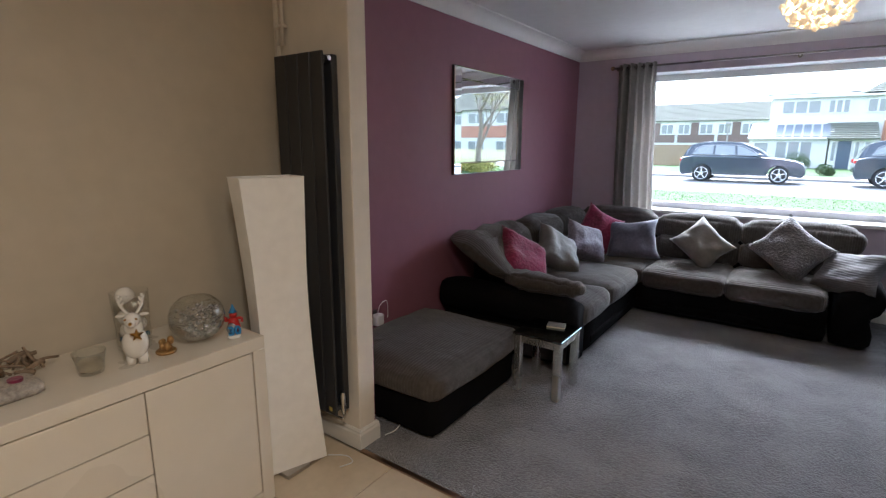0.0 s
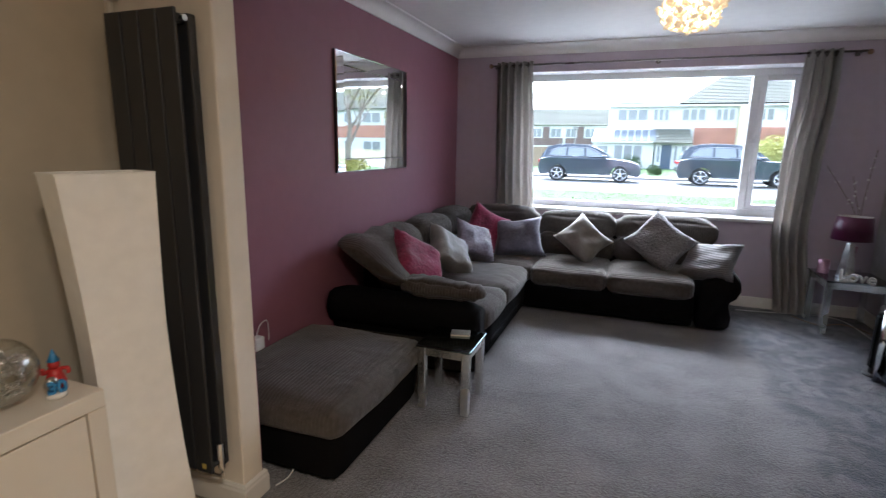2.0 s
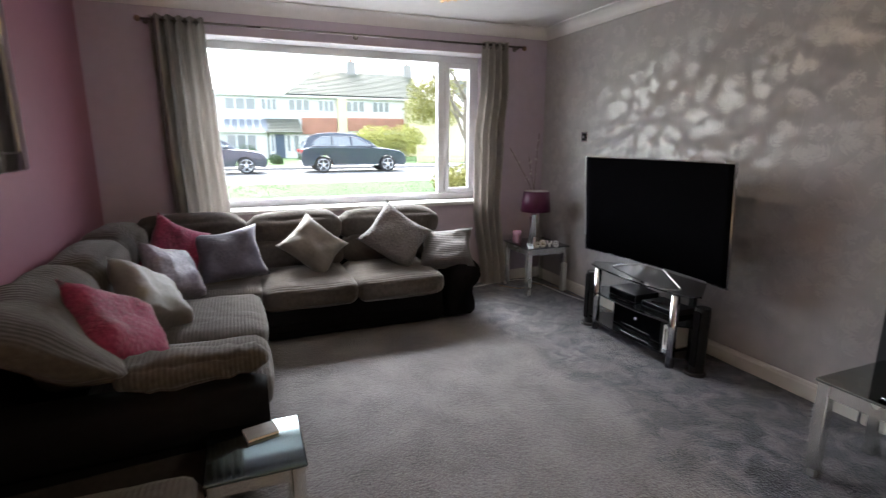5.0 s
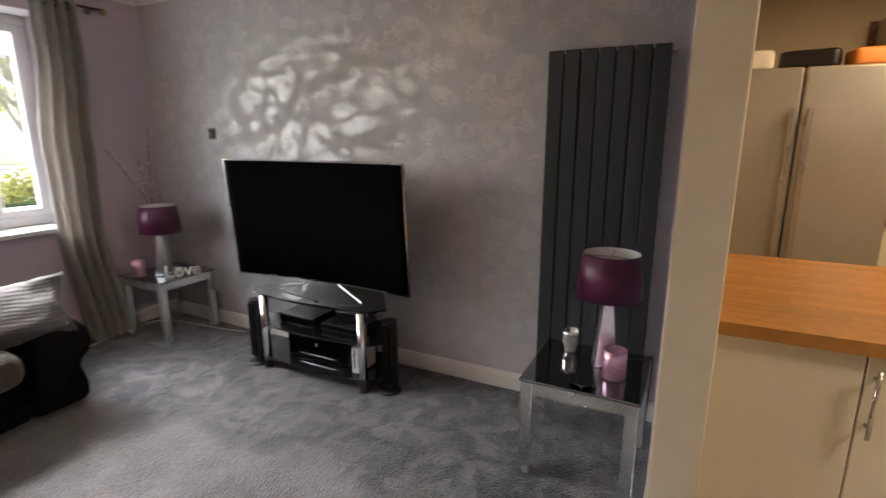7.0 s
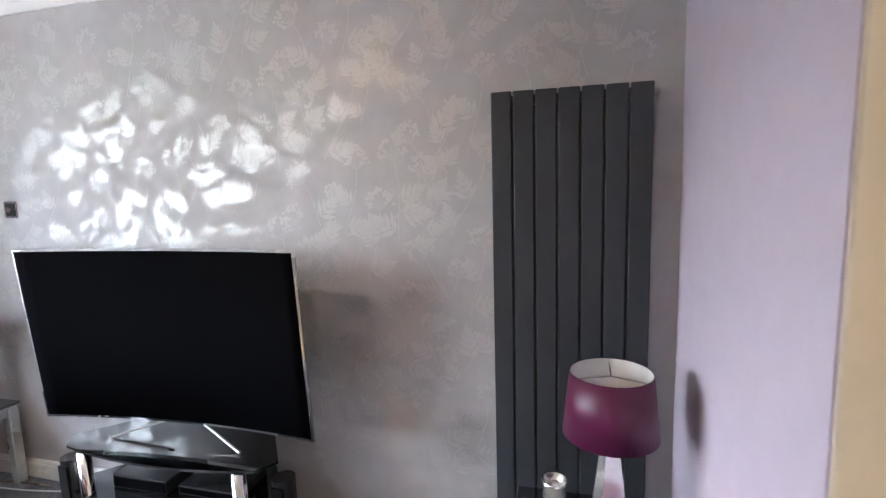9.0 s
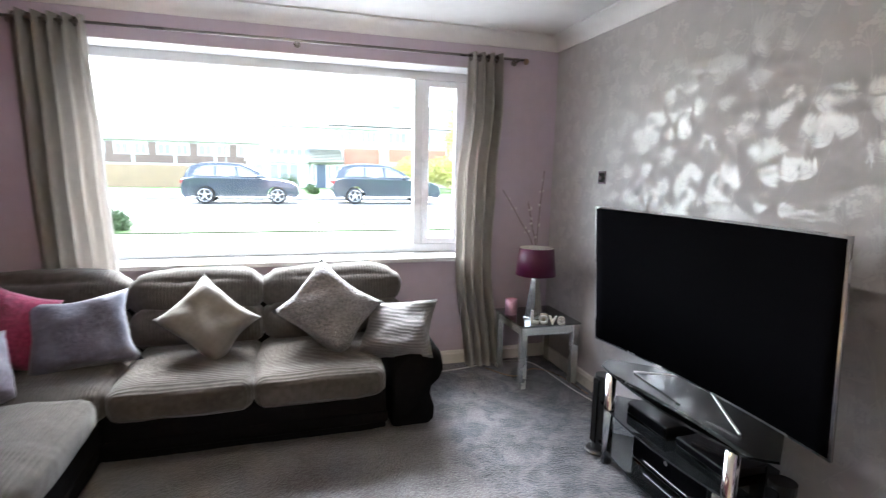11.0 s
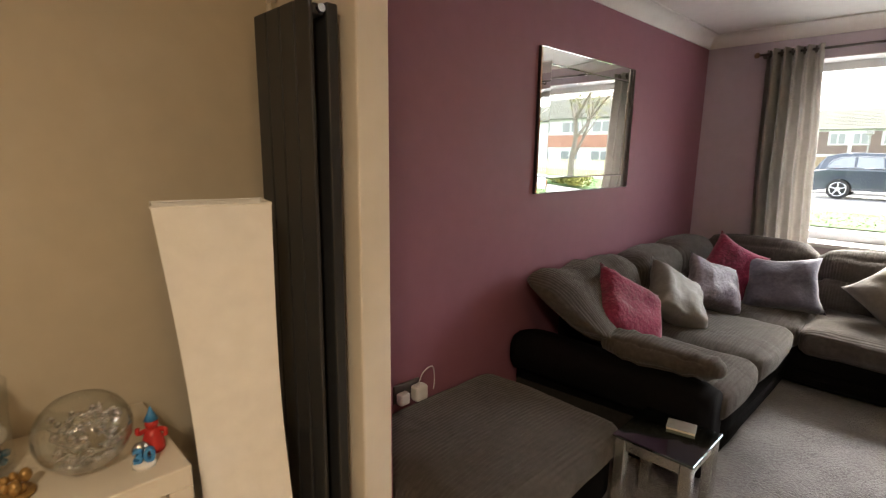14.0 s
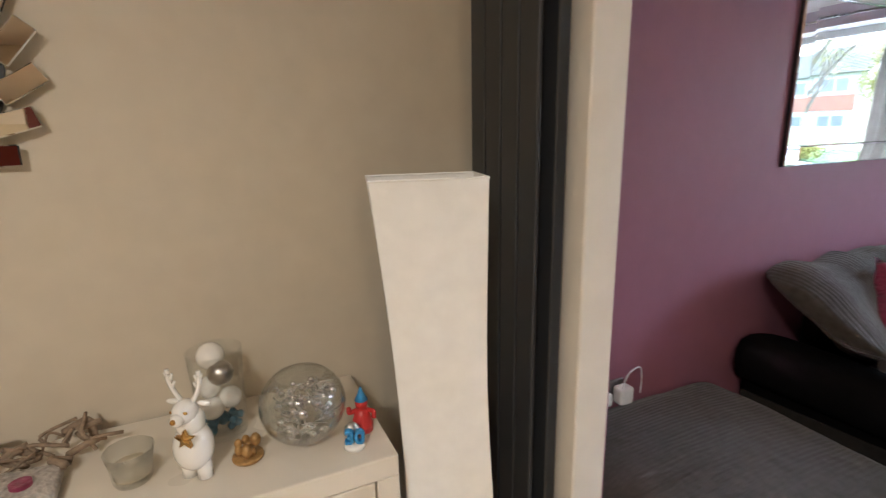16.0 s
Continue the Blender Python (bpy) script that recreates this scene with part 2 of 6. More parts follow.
M_ORANGE = mat("orange_card_box", (0.70, 0.26, 0.05), 0.6, var=0.1)
M_YELLOW = mat("yellow_card", (0.62, 0.48, 0.10), 0.6, var=0.1)
M_BRICK = mat("red_brick_tile", (0.44, 0.22, 0.16), 0.85, var=0.25, scale=6, bump=0.5, bscale=60, island=0.1)
M_ROOF = mat("grey_roof_tile", (0.105, 0.108, 0.085), 0.85, var=0.25, scale=4, bump=0.4, bscale=30, island=0.1)
M_RENDER = mat("white_cladding", (0.64, 0.635, 0.62), 0.7, var=0.08, scale=2)
M_BROWN_TILE = mat("brown_hung_tile", (0.17, 0.12, 0.105), 0.8, var=0.2, scale=5)
M_YELLOW_WALL = mat("pale_yellow_render", (0.70, 0.62, 0.40), 0.8, var=0.08, scale=2)
M_HOUSE_GLASS = mat("house_window_glass", (0.25, 0.26, 0.27), 0.08, var=0.1, bump=0.0, spec=0.8)
M_SOLAR = mat("dark_roof_glazing", (0.14, 0.16, 0.19), 0.45, var=0.08, bump=0.0, spec=0.25)
M_DOOR_BLUE = mat("blue_door_paint", (0.06, 0.085, 0.13), 0.4, var=0.05)
M_CAR = mat("navy_car_paint", (0.030, 0.042, 0.062), 0.2, 0.3, var=0.06, bump=0.0, coat=1.0)
M_TYRE = mat("black_rubber", (0.018, 0.018, 0.018), 0.8, var=0.2, scale=30)
M_ALLOY = mat("silver_alloy", (0.60, 0.60, 0.60), 0.25, 0.9, var=0.08, bump=0.0)
M_CAR_GLASS = mat("tinted_car_glass", (0.21, 0.23, 0.25), 0.03, var=0.05, bump=0.0, spec=0.8)
M_TAIL = mat("red_lamp_lens", (0.45, 0.02, 0.02), 0.2, var=0.05, bump=0.0)
M_GRASS = mat("lawn_grass", (0.045, 0.10, 0.016), 0.9, var=0.25, scale=5, bump=0.5, bscale=60, dist=0.02)
M_ASPHALT = mat("worn_asphalt", (0.22, 0.22, 0.22), 0.85, var=0.2, scale=3, bump=0.5, bscale=90)
M_PAVING = mat("concrete_paving", (0.36, 0.35, 0.33), 0.85, var=0.16, scale=3, bump=0.4, bscale=60)
M_KERB = mat("kerb_concrete", (0.30, 0.29, 0.28), 0.85, var=0.15)
M_BARK = mat("pale_grey_bark", (0.19, 0.16, 0.13), 0.9, var=0.35, scale=12, bump=0.8, bscale=40, dist=0.01)
M_LEAF = mat("yellowing_leaf", (0.26, 0.25, 0.06), 0.7, var=0.35, scale=3)
M_BUSH = mat("golden_shrub_leaf", (0.42, 0.41, 0.13), 0.7, var=0.3, scale=3)
M_GREEN = mat("dark_green_leaf", (0.05, 0.09, 0.03), 0.7, var=0.35, scale=3)
M_FENCE = mat("weathered_fence_board", (0.28, 0.20, 0.13), 0.85, var=0.2, scale=6)


def clear_glass(name, color=(1, 1, 1), rough=0.0, edge=0.4, power=3.5, base=0.03):
    """Thin clear glass: a sharp gloss over a see-through body, stronger at grazing angles."""
    m = bpy.data.materials.new(name)
    m.use_nodes = True
    n, l = m.node_tree.nodes, m.node_tree.links
    n.remove(n["Principled BSDF"])
    t, g, mix, lw = n.new("ShaderNodeBsdfTransparent"), n.new("ShaderNodeBsdfGlossy"), n.new("ShaderNodeMixShader"), n.new("ShaderNodeLayerWeight")
    pw, sc = n.new("ShaderNodeMath"), n.new("ShaderNodeMath")
    pw.operation, sc.operation = 'POWER', 'MULTIPLY_ADD'
    pw.inputs[1].default_value, sc.inputs[1].default_value, sc.inputs[2].default_value = power, edge, base
    t.inputs[0].default_value = (*color, 1)
    g.inputs["Roughness"].default_value = rough
    lw.inputs[0].default_value = 0.5
    l.new(lw.outputs["Facing"], pw.inputs[0])
    l.new(pw.outputs[0], sc.inputs[0])
    l.new(sc.outputs[0], mix.inputs[0])
    l.new(t.outputs[0], mix.inputs[1])
    l.new(g.outputs[0], mix.inputs[2])
    l.new(mix.outputs[0], n["Material Output"].inputs[0])
    return m


M_PANE = clear_glass("window_pane", (0.97, 0.98, 0.98))
M_CLEAR = clear_glass("thin_clear_glass", (0.985, 0.99, 0.988), 0.02)
M_BOWL = clear_glass("bowl_glass", (0.95, 0.96, 0.955), 0.02, 0.75, 2.6, 0.05)
M_SMOKE = clear_glass("smoked_glass", (0.20, 0.22, 0.22), 0.01, 0.85, 2.0, 0.07)


# ---- building helpers ----
ORIGIN = {}


def thing(name, at, label, category, group="", kind=""):
    ob = new(name)
    ob.empty_display_size = 0.1
    ob.location = at
    ORIGIN[ob.name] = Vector(at)
    return tagged(ob, label, category, group, kind)


def link_mesh(name, bm, material, smooth=False):
    me = bpy.data.meshes.new(name)
    bmesh.ops.recalc_face_normals(bm, faces=bm.faces)
    bm.to_mesh(me)
    bm.free()
    me.materials.append(material)
    if smooth:
        for p in me.polygons:
            p.use_smooth = True
    return new(name, me)


def part(name, bm, material, parent, label="", smooth=False):
    """Links a bmesh, given in world places, as one mesh under a thing or a part."""
    o = ORIGIN.get(parent.name, Vector((0, 0, 0)))
    bmesh.ops.translate(bm, verts=bm.verts, vec=-o)
    ob = link_mesh(name, bm, material, smooth)
    ob.parent = parent
    ORIGIN[ob.name] = o
    return tagged(ob, label)


def solo(name, bm, material, label, category, group="", kind="", smooth=False):
    ob = link_mesh(name, bm, material, smooth)
    ORIGIN[ob.name] = Vector((0, 0, 0))
    return tagged(ob, label, category, group, kind)


def structure(name, bm, material, label="", smooth=False):
    return solo(name, bm, material, label, "", kind="structure", smooth=smooth)


def box(x0, x1, y0, y1, z0, z1, bevel=0.0, seg=2, bm=None):
    b = bmesh.new()
    bmesh.ops.create_cube(b, size=1)
    for v in b.verts:
        v.co = Vector((x0 + (v.co.x + 0.5) * (x1 - x0), y0 + (v.co.y + 0.5) * (y1 - y0), z0 + (v.co.z + 0.5) * (z1 - z0)))
    if bevel:
        bmesh.ops.bevel(b, geom=b.edges[:], offset=bevel, segments=seg, profile=0.5, affect='EDGES')
    return join(bm, b)


def join(bm, b):
    """Adds b to bm (or returns b where there is no bm yet)."""
    if bm is None:
        return b
    me = bpy.data.meshes.new("scratch")
    b.to_mesh(me)
    b.free()
    bm.from_mesh(me)
    bpy.data.meshes.remove(me)
    return bm


def tube(p0, p1, r0, r1=None, seg=12, bm=None):
    p0, p1 = Vector(p0), Vector(p1)
    d = p1 - p0
    b = bmesh.new()
    bmesh.ops.create_cone(b, cap_ends=True, segments=seg, radius1=r0, radius2=r0 if r1 is None else r1, depth=d.length,
                          matrix=Matrix.Translation((p0 + p1) / 2) @ d.to_track_quat("Z", "Y").to_matrix().to_4x4())
    return join(bm, b)


def ball(c, r, seg=12, squash=(1, 1, 1), bm=None):
    b = bmesh.new()
    bmesh.ops.create_uvsphere(b, u_segments=seg, v_segments=max(6, seg // 2 + 2), radius=r,
                              matrix=Matrix.Translation(c) @ Matrix.Diagonal((*squash, 1)))
    return join(bm, b)


def turned(c, profile, seg=24, bm=None):
    """A body of revolution about the upright through c: profile of (radius, height)."""
    b = bmesh.new()
    rings = []
    for r, z in profile:
        rings.append([b.verts.new((c[0] + r * math.cos(a), c[1] + r * math.sin(a), c[2] + z)) for a in (2 * math.pi * k / seg for k in range(seg))])
    for p, q in zip(rings, rings[1:]):
        for k in range(seg):
            b.faces.new((p[k], p[(k + 1) % seg], q[(k + 1) % seg], q[k]))
    if profile[0][0] > 1e-4:
        b.faces.new(rings[0])
    if profile[-1][0] > 1e-4:
        b.faces.new(rings[-1])
    bmesh.ops.remove_doubles(b, verts=b.verts, dist=1e-5)
    return join(bm, b)


def loft(rings, caps=True, bm=None):
    b = bmesh.new()
    vs = [[b.verts.new(p) for p in ring] for ring in rings]
    n = len(vs[0])
    for p, q in zip(vs, vs[1:]):
        for k in range(n):
            b.faces.new((p[k], p[(k + 1) % n], q[(k + 1) % n], q[k]))
    if caps:
        b.faces.new(vs[0])
        b.faces.new(vs[-1])
    return join(bm, b)


def sweep(profile, path, bm=None):
    """Runs a profile of (out, up) along level corners; out lies to the path's left, with mitred corners."""
    rings = []
    for i, p in enumerate(path):
        p = Vector(p)
        a = (p - Vector(path[i - 1])).normalized() if i else None
        c = (Vector(path[i + 1]) - p).normalized() if i + 1 < len(path) else None
        na = Vector((-a.y, a.x, 0)) if a else None
        nc = Vector((-c.y, c.x, 0)) if c else None
        n = (na + nc) / (1 + na.dot(nc)) if a and c else (na or nc)
        rings.append([p + n * o + Vector((0, 0, u)) for o, u in profile])
    return loft(rings, bm=bm)


def pipe(points, r, seg=8, bm=None):
    rings = []
    pts = [Vector(p) for p in points]
    for i, p in enumerate(pts):
        d = (pts[min(i + 1, len(pts) - 1)] - pts[max(i - 1, 0)]).normalized()
        q = d.to_track_quat("Z", "Y")
        rings.append([p + q @ Vector((r * math.cos(a), r * math.sin(a), 0)) for a in (2 * math.pi * k / seg for k in range(seg))])
    return loft(rings, bm=bm)


def smooth_line(points, steps=6):
    """A rounded line through the points."""
    pts = [Vector(p) for p in points]
    out = []
    for i in range(len(pts) - 1):
        a, b, c, d = pts[max(i - 1, 0)], pts[i], pts[i + 1], pts[min(i + 2, len(pts) - 1)]
        for k in range(steps):
            t = k / steps
            out.append(0.5 * ((2 * b) + (c - a) * t + (2 * a - 5 * b + 4 * c - d) * t * t + (3 * b - a - 3 * c + d) * t ** 3))
    return out + [pts[-1]]


def padded(x0, x1, y0, y1, z0, z1, r=0.06, puff=0.02, wob=0.008, cuts=7, seed=0, bm=None):
    """An upholstered block: rounded edges, faces that swell, a slightly uneven surface."""
    b = bmesh.new()
    bmesh.ops.create_cube(b, size=2)
    bmesh.ops.subdivide_edges(b, edges=b.edges[:], cuts=cuts, use_grid_fill=True)
    h = Vector(((x1 - x0) / 2, (y1 - y0) / 2, (z1 - z0) / 2))
    c = Vector(((x1 + x0) / 2, (y1 + y0) / 2, (z1 + z0) / 2))
    for v in b.verts:
        q = v.co.copy()
        # spread the cuts towards the edges, so that they round well
        q = Vector([math.copysign(abs(k) ** 0.7, k) for k in q])
        p = Vector((q.x * h.x, q.y * h.y, q.z * h.z))
        rr = min(r, h.x * 0.98, h.y * 0.98, h.z * 0.98)
        inner = Vector([max(-h[i] + rr, min(h[i] - rr, p[i])) for i in range(3)])
        d = p - inner
        if d.length > 1e-6:
            p = inner + d.normalized() * rr
        w = (1 - q.x ** 2) * (1 - q.y ** 2) + (1 - q.x ** 2) * (1 - q.z ** 2) + (1 - q.y ** 2) * (1 - q.z ** 2)
        n = Vector((q.x ** 5, q.y ** 5, q.z ** 5))
        if n.length > 1e-6:
            p += n.normalized() * puff * w
        s = noise.noise_vector((p + c) * 4.0 + Vector((seed, seed * 2, 0)))
        fold = noise.noise(Vector(((p + c).x * 9, (p + c).y * 9, (p + c).z * 5 + seed * 3)))
        v.co = c + p + s * wob + (n.normalized() * fold * wob * 0.9 if n.length > 1e-6 else Vector())
    return join(bm, b)


def cushion_mesh(w, h, d, seed=0, n=14):
    """A scatter cushion in its own axes: wide along x, high along z, thick along y, with pulled corners and creases."""
    b = bmesh.new()
    grid = {}
    for side in (1, -1):
        for i in range(n + 1):
            for j in range(n + 1):
                u, v = 2 * i / n - 1, 2 * j / n - 1
                edge = i in (0, n) or j in (0, n)
                if side == -1 and edge:
                    grid[side, i, j] = grid[1, i, j]
                    continue
                t = max(0.0, (1 - u ** 4) * (1 - v ** 4)) ** 0.55
                wob = 0.05 * noise.noise(Vector((u * 1.7 + seed * 5, v * 1.7, seed)))
                pull = 1 - (0.15 + wob) * (1 - v * v) * abs(u) ** 3
                pull2 = 1 - (0.15 - wob) * (1 - u * u) * abs(v) ** 3
                s = noise.noise(Vector((u * 2.2 + seed, v * 2.2, side * 3 + seed)))
                crease = noise.noise(Vector((u * 6 + seed, v * 2.5, seed * 3.0 + side)))
                y = side * d / 2 * t * (1 + 0.3 * s) + 0.013 * crease * t + 0.02 * noise.noise(Vector((u * 1.3, v * 1.3, seed * 7.0)))
                sag = -0.035 * h * (1 - v) * (1 - u * u)
                grid[side, i, j] = b.verts.new((u * w / 2 * pull * (1.05 - 0.05 * v), y * (1.1 - 0.25 * v), v * h / 2 * pull2 + sag * 0.5))
    for side in (1, -1):
        for i in range(n):
            for j in range(n):
                b.faces.new((grid[side, i, j], grid[side, i + 1, j], grid[side, i + 1, j + 1], grid[side, i, j + 1]))
    return b


def turn(bm, m):
    bmesh.ops.transform(bm, matrix=m, verts=bm.verts)
    return bm


# ---- the room ----
XW, XE, YN, ZC = -2.16, 1.79, 6.49, 2.52
NIB_L = (-1.655, 2.475, 2.585)
NIB_R = (0.65, 2.495, 2.632)
KX, YS = 3.95, -1.6

carpet = bmesh.new()
bmesh.ops.create_grid(carpet, x_segments=90, y_segments=90, size=0.5)
for v in carpet.verts:
    v.co = Vector((XW + (v.co.x + 0.5) * (XE - XW), 2.46 + (v.co.y + 0.5) * (YN - 2.46), 0))
    v.co.z = 0.002 * noise.noise(v.co * 6) + 0.002
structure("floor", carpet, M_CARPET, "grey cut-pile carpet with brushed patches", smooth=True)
structure("floor_base", box(XW - 0.2, KX + 0.2, YS - 0.2, YN + 0.3, -0.12, -0.012), M_GROUT, "concrete slab under the floors")
structure("ceiling", box(XW - 0.2, KX + 0.2, YS - 0.2, YN + 0.32, ZC, ZC + 0.12), M_CEIL, "white painted flat ceiling")

structure("wall_west", box(XW - 0.2, XW, NIB_L[2], YN + 0.3, 0, ZC), M_MAUVE, "mauve painted living room wall")
structure("wall_west_dining", box(XW - 0.2, XW, YS - 0.2, NIB_L[1], 0, ZC), M_CREAM, "cream painted dining room wall")
structure("wall_nib_west", box(XW - 0.2, NIB_L[0], NIB_L[1], NIB_L[2], 0, ZC, 0.006, 2), M_CREAM_BRIGHT, "cream painted short wall between the rooms, brightened in its colour")
structure("wall_nib_west_face", box(XW, NIB_L[0] - 0.004, NIB_L[2], NIB_L[2] + 0.004, 0, ZC), M_MAUVE, "mauve painted back of the short wall")
structure("wall_nib_east", box(NIB_R[0], XE, NIB_R[1], NIB_R[2], 0, ZC, 0.006, 2), M_CREAM, "cream painted short wall between the rooms")
structure("wall_nib_east_face", box(NIB_R[0] + 0.004, XE, NIB_R[2], NIB_R[2] + 0.004, 0, ZC), M_LILAC, "lilac painted face of the short wall")
wall_e = structure("wall_east", box(XE, XE + 0.2, NIB_R[1], YN + 0.3, 0, ZC), M_PAPER_WALL, "silver-grey metallic papered wall")
structure("wall_kitchen_north", box(XE + 0.2, KX + 0.2, NIB_R[1] + 0.05, NIB_R[1] + 0.25, 0, ZC), M_CREAM, "cream painted kitchen wall")
structure("wall_kitchen_east", box(KX, KX + 0.2, YS - 0.2, NIB_R[1] + 0.05, 0, ZC), M_CREAM, "cream painted kitchen wall")
structure("wall_kitchen_paint", box(KX - 0.004, KX, YS, 1.60, 0.94, 2.25), M_MAROON, "maroon painted band above the worktop")
structure("wall_south", box(XW, KX, YS - 0.2, YS, 0, ZC), M_CREAM, "cream painted dining room wall")

# window wall round the opening
WX0, WX1, WZ0, WZ1 = -1.52, 1.15, 0.86, 2.258
wall = box(XW, WX0, YN, YN + 0.3, 0, ZC)
box(WX1, XE, YN, YN + 0.3, 0, ZC, bm=wall)
box(WX0, WX1, YN, YN + 0.3, 0, WZ0, bm=wall)
box(WX0, WX1, YN, YN + 0.3, WZ1, ZC, bm=wall)
structure("wall_north", wall, M_LILAC, "pale lilac painted window wall")

# plaster cove
COVE = [(0.0, 0.0), (0.012, 0.0), (0.012, 0.012)]
COVE += [(0.012 + 0.075 * (1 - math.cos(a)), 0.012 + 0.075 * math.sin(a)) for a in (math.pi / 2 * k / 8 for k in range(1, 9))]
COVE += [(0.10, 0.0895), (0.10, 0.10), (0.0, 0.10)]
structure("trim_cove", sweep(COVE, [(XE, NIB_R[2] + 0.004, 2.42), (XE, YN, 2.42), (XW, YN, 2.42), (XW, NIB_L[2] + 0.004, 2.42)]), M_CEIL, "white plaster coving")

# skirting boards
SKIRT = [(0, 0), (0.016, 0), (0.016, 0.078), (0.012, 0.088), (0.012, 0.096), (0.006, 0.106), (0, 0.106)]
structure("baseboard", sweep(SKIRT, [(NIB_R[0], NIB_R[1], 0), (NIB_R[0], NIB_R[2] + 0.004, 0), (XE, NIB_R[2] + 0.004, 0), (XE, YN, 0), (XW, YN, 0), (XW, NIB_L[2] + 0.004, 0),
                            (NIB_L[0], NIB_L[2] + 0.004, 0), (NIB_L[0], NIB_L[1], 0), (XW, NIB_L[1], 0), (XW, YS, 0)]), M_WHITE, "cream-white moulded skirting board")
structure("trim_threshold", box(NIB_L[0] + 0.018, NIB_R[0] - 0.02, 2.445, 2.475, 0.0, 0.008, 0.003), M_BRASS, "metal carpet threshold strip")

# window
win = structure("window_1", box(WX0, WX1, 6.73, 6.80, WZ0, WZ0 + 0.065, 0.006), M_UPVC, "wide white plastic framed picture window")
for x0, x1, z0, z1 in ((WX0, WX1, WZ1 - 0.068, WZ1), (WX0, WX0 + 0.06, WZ0 + 0.065, WZ1 - 0.068), (WX1 - 0.05, WX1, WZ0 + 0.065, WZ1 - 0.068), (0.717, 0.785, WZ0 + 0.065, WZ1 - 0.068)):
    part("window_frame", box(x0, x1, 6.73, 6.80, z0, z1, 0.006), M_UPVC, win)
sash = part("casement", box(0.785, 0.835, 6.72, 6.775, WZ0 + 0.067, WZ1 - 0.07, 0.006), M_UPVC, win)
for a in ((1.05, 1.10, 0.927, 2.188), (0.835, 1.05, 0.927, 0.975), (0.835, 1.05, 2.14, 2.188)):
    part("sash_rail", box(a[0], a[1], 6.72, 6.775, a[2], a[3], 0.006), M_UPVC, sash)
h = box(0.795, 0.815, 6.70, 6.72, 1.36, 1.42, 0.004)
box(0.797, 0.813, 6.685, 6.70, 1.40, 1.52, 0.004, bm=h)
part("handle", h, M_PLASTIC, sash, "white window handle")
for x0, x1, z0, z1, y in ((WX0 + 0.06, 0.717, WZ0 + 0.065, WZ1 - 0.068, 6.765), (0.835, 1.05, 0.975, 2.14, 6.75)):
    p = part("pane", box(x0, x1, y, y + 0.006, z0, z1), M_PANE, win)
    p.visible_shadow = False
part("window_sill", box(WX0 - 0.03, WX1 + 0.03, 6.44, 6.73, WZ0 - 0.03, WZ0 + 0.002, 0.006), M_UPVC, win)
rev = box(WX0 - 0.002, WX0 + 0.004, YN + 0.002, 6.73, WZ0 + 0.004, WZ1)
structure("trim_reveal", rev, M_UPVC, "white window reveal lining")
structure("trim_reveal_head", box(WX0, WX1, YN + 0.002, 6.73, WZ1 - 0.006, WZ1 + 0.002), M_UPVC, "white window head lining")

# metallic leaf print on the papered wall
rng = random.Random(5)
pat_v, pat_f = [], []


def leaf_on_wall(y, z, ang, ln, wd):
    c, s = math.cos(ang), math.sin(ang)
    base = len(pat_v)
    for u, w in ((0, 0), (0.3, 0.5), (0.6, 0.42), (1, 0), (0.6, -0.42), (0.3, -0.5)):
        pat_v.append((XE - 0.0020 - 0.00022 * ((base // 6) % 11), y + c * u * ln - s * w * wd, z + s * u * ln + c * w * wd))
    pat_f.append(tuple(range(base, base + 6)))


def fan(y, z, ang, size):
    """A cut leaf: narrow pointed leaflets in pairs along a rib, shorter towards the tip."""
    leaf_on_wall(y, z, ang, size, 0.004)
    for k in range(4):
        u, ln = size * (0.12 + 0.21 * k), size * (0.62 - 0.11 * k)
        for side in (-1, 1):
            leaf_on_wall(y + u * math.cos(ang), z + u * math.sin(ang), ang + side * (0.85 - 0.12 * k), ln, size * 0.17)
    leaf_on_wall(y + 0.7 * size * math.cos(ang), z + 0.7 * size * math.sin(ang), ang, size * 0.5, size * 0.17)


def umbel(y, z, ang, size, r):
    """A flat flower head: thin spokes that end in clumps of florets."""
    for q in range(-3, 4):
        fa = ang + 0.30 * q
        d = size * (1.0 - 0.04 * q * q + 0.1 * r.random())
        leaf_on_wall(y, z, fa, d, 0.003)
        for f in range(5):
            leaf_on_wall(y + math.cos(fa) * d + r.uniform(-0.013, 0.013), z + math.sin(fa) * d + r.uniform(-0.007, 0.007), r.uniform(0, 6.28), 0.020, 0.013)


def sprig(y, z, ang, size, r):
    """A cow-parsley stem: a thin bent stalk, cut leaves along it, a flower head at its tip."""
    for k in range(8):
        a = ang + 0.3 * math.sin(k * 0.4 + 0.5)
        leaf_on_wall(y, z, a, size / 6.6, 0.0045)
        y += math.cos(a) * size / 8
        z += math.sin(a) * size / 8
        if k in (0, 3):
            sd = 1 if (k == 0) == (r.random() < 0.6) else -1
            fan(y, z, a + sd * r.uniform(0.7, 1.2), size * r.uniform(0.28, 0.42))
    umbel(y, z, ang + r.uniform(-0.2, 0.2), size * 0.26, r)


tile = [(rng.uniform(0, 0.53), rng.uniform(0, 0.64), math.pi / 2 + rng.uniform(-0.5, 0.5), rng.uniform(0.22, 0.34)) for _ in range(9)]
for cy in range(8):
    for cz in range(5):
        for (dy, dz, a, sz) in tile:
            y, z = 2.62 + cy * 0.53 + dy, -0.1 + cz * 0.64 + dz - (cy % 2) * 0.32
            if 2.85 < y < YN - 0.15 and 0.18 < z < 2.12:
                sprig(y, z, a, sz, rng)
me = bpy.data.meshes.new("leaf_print")
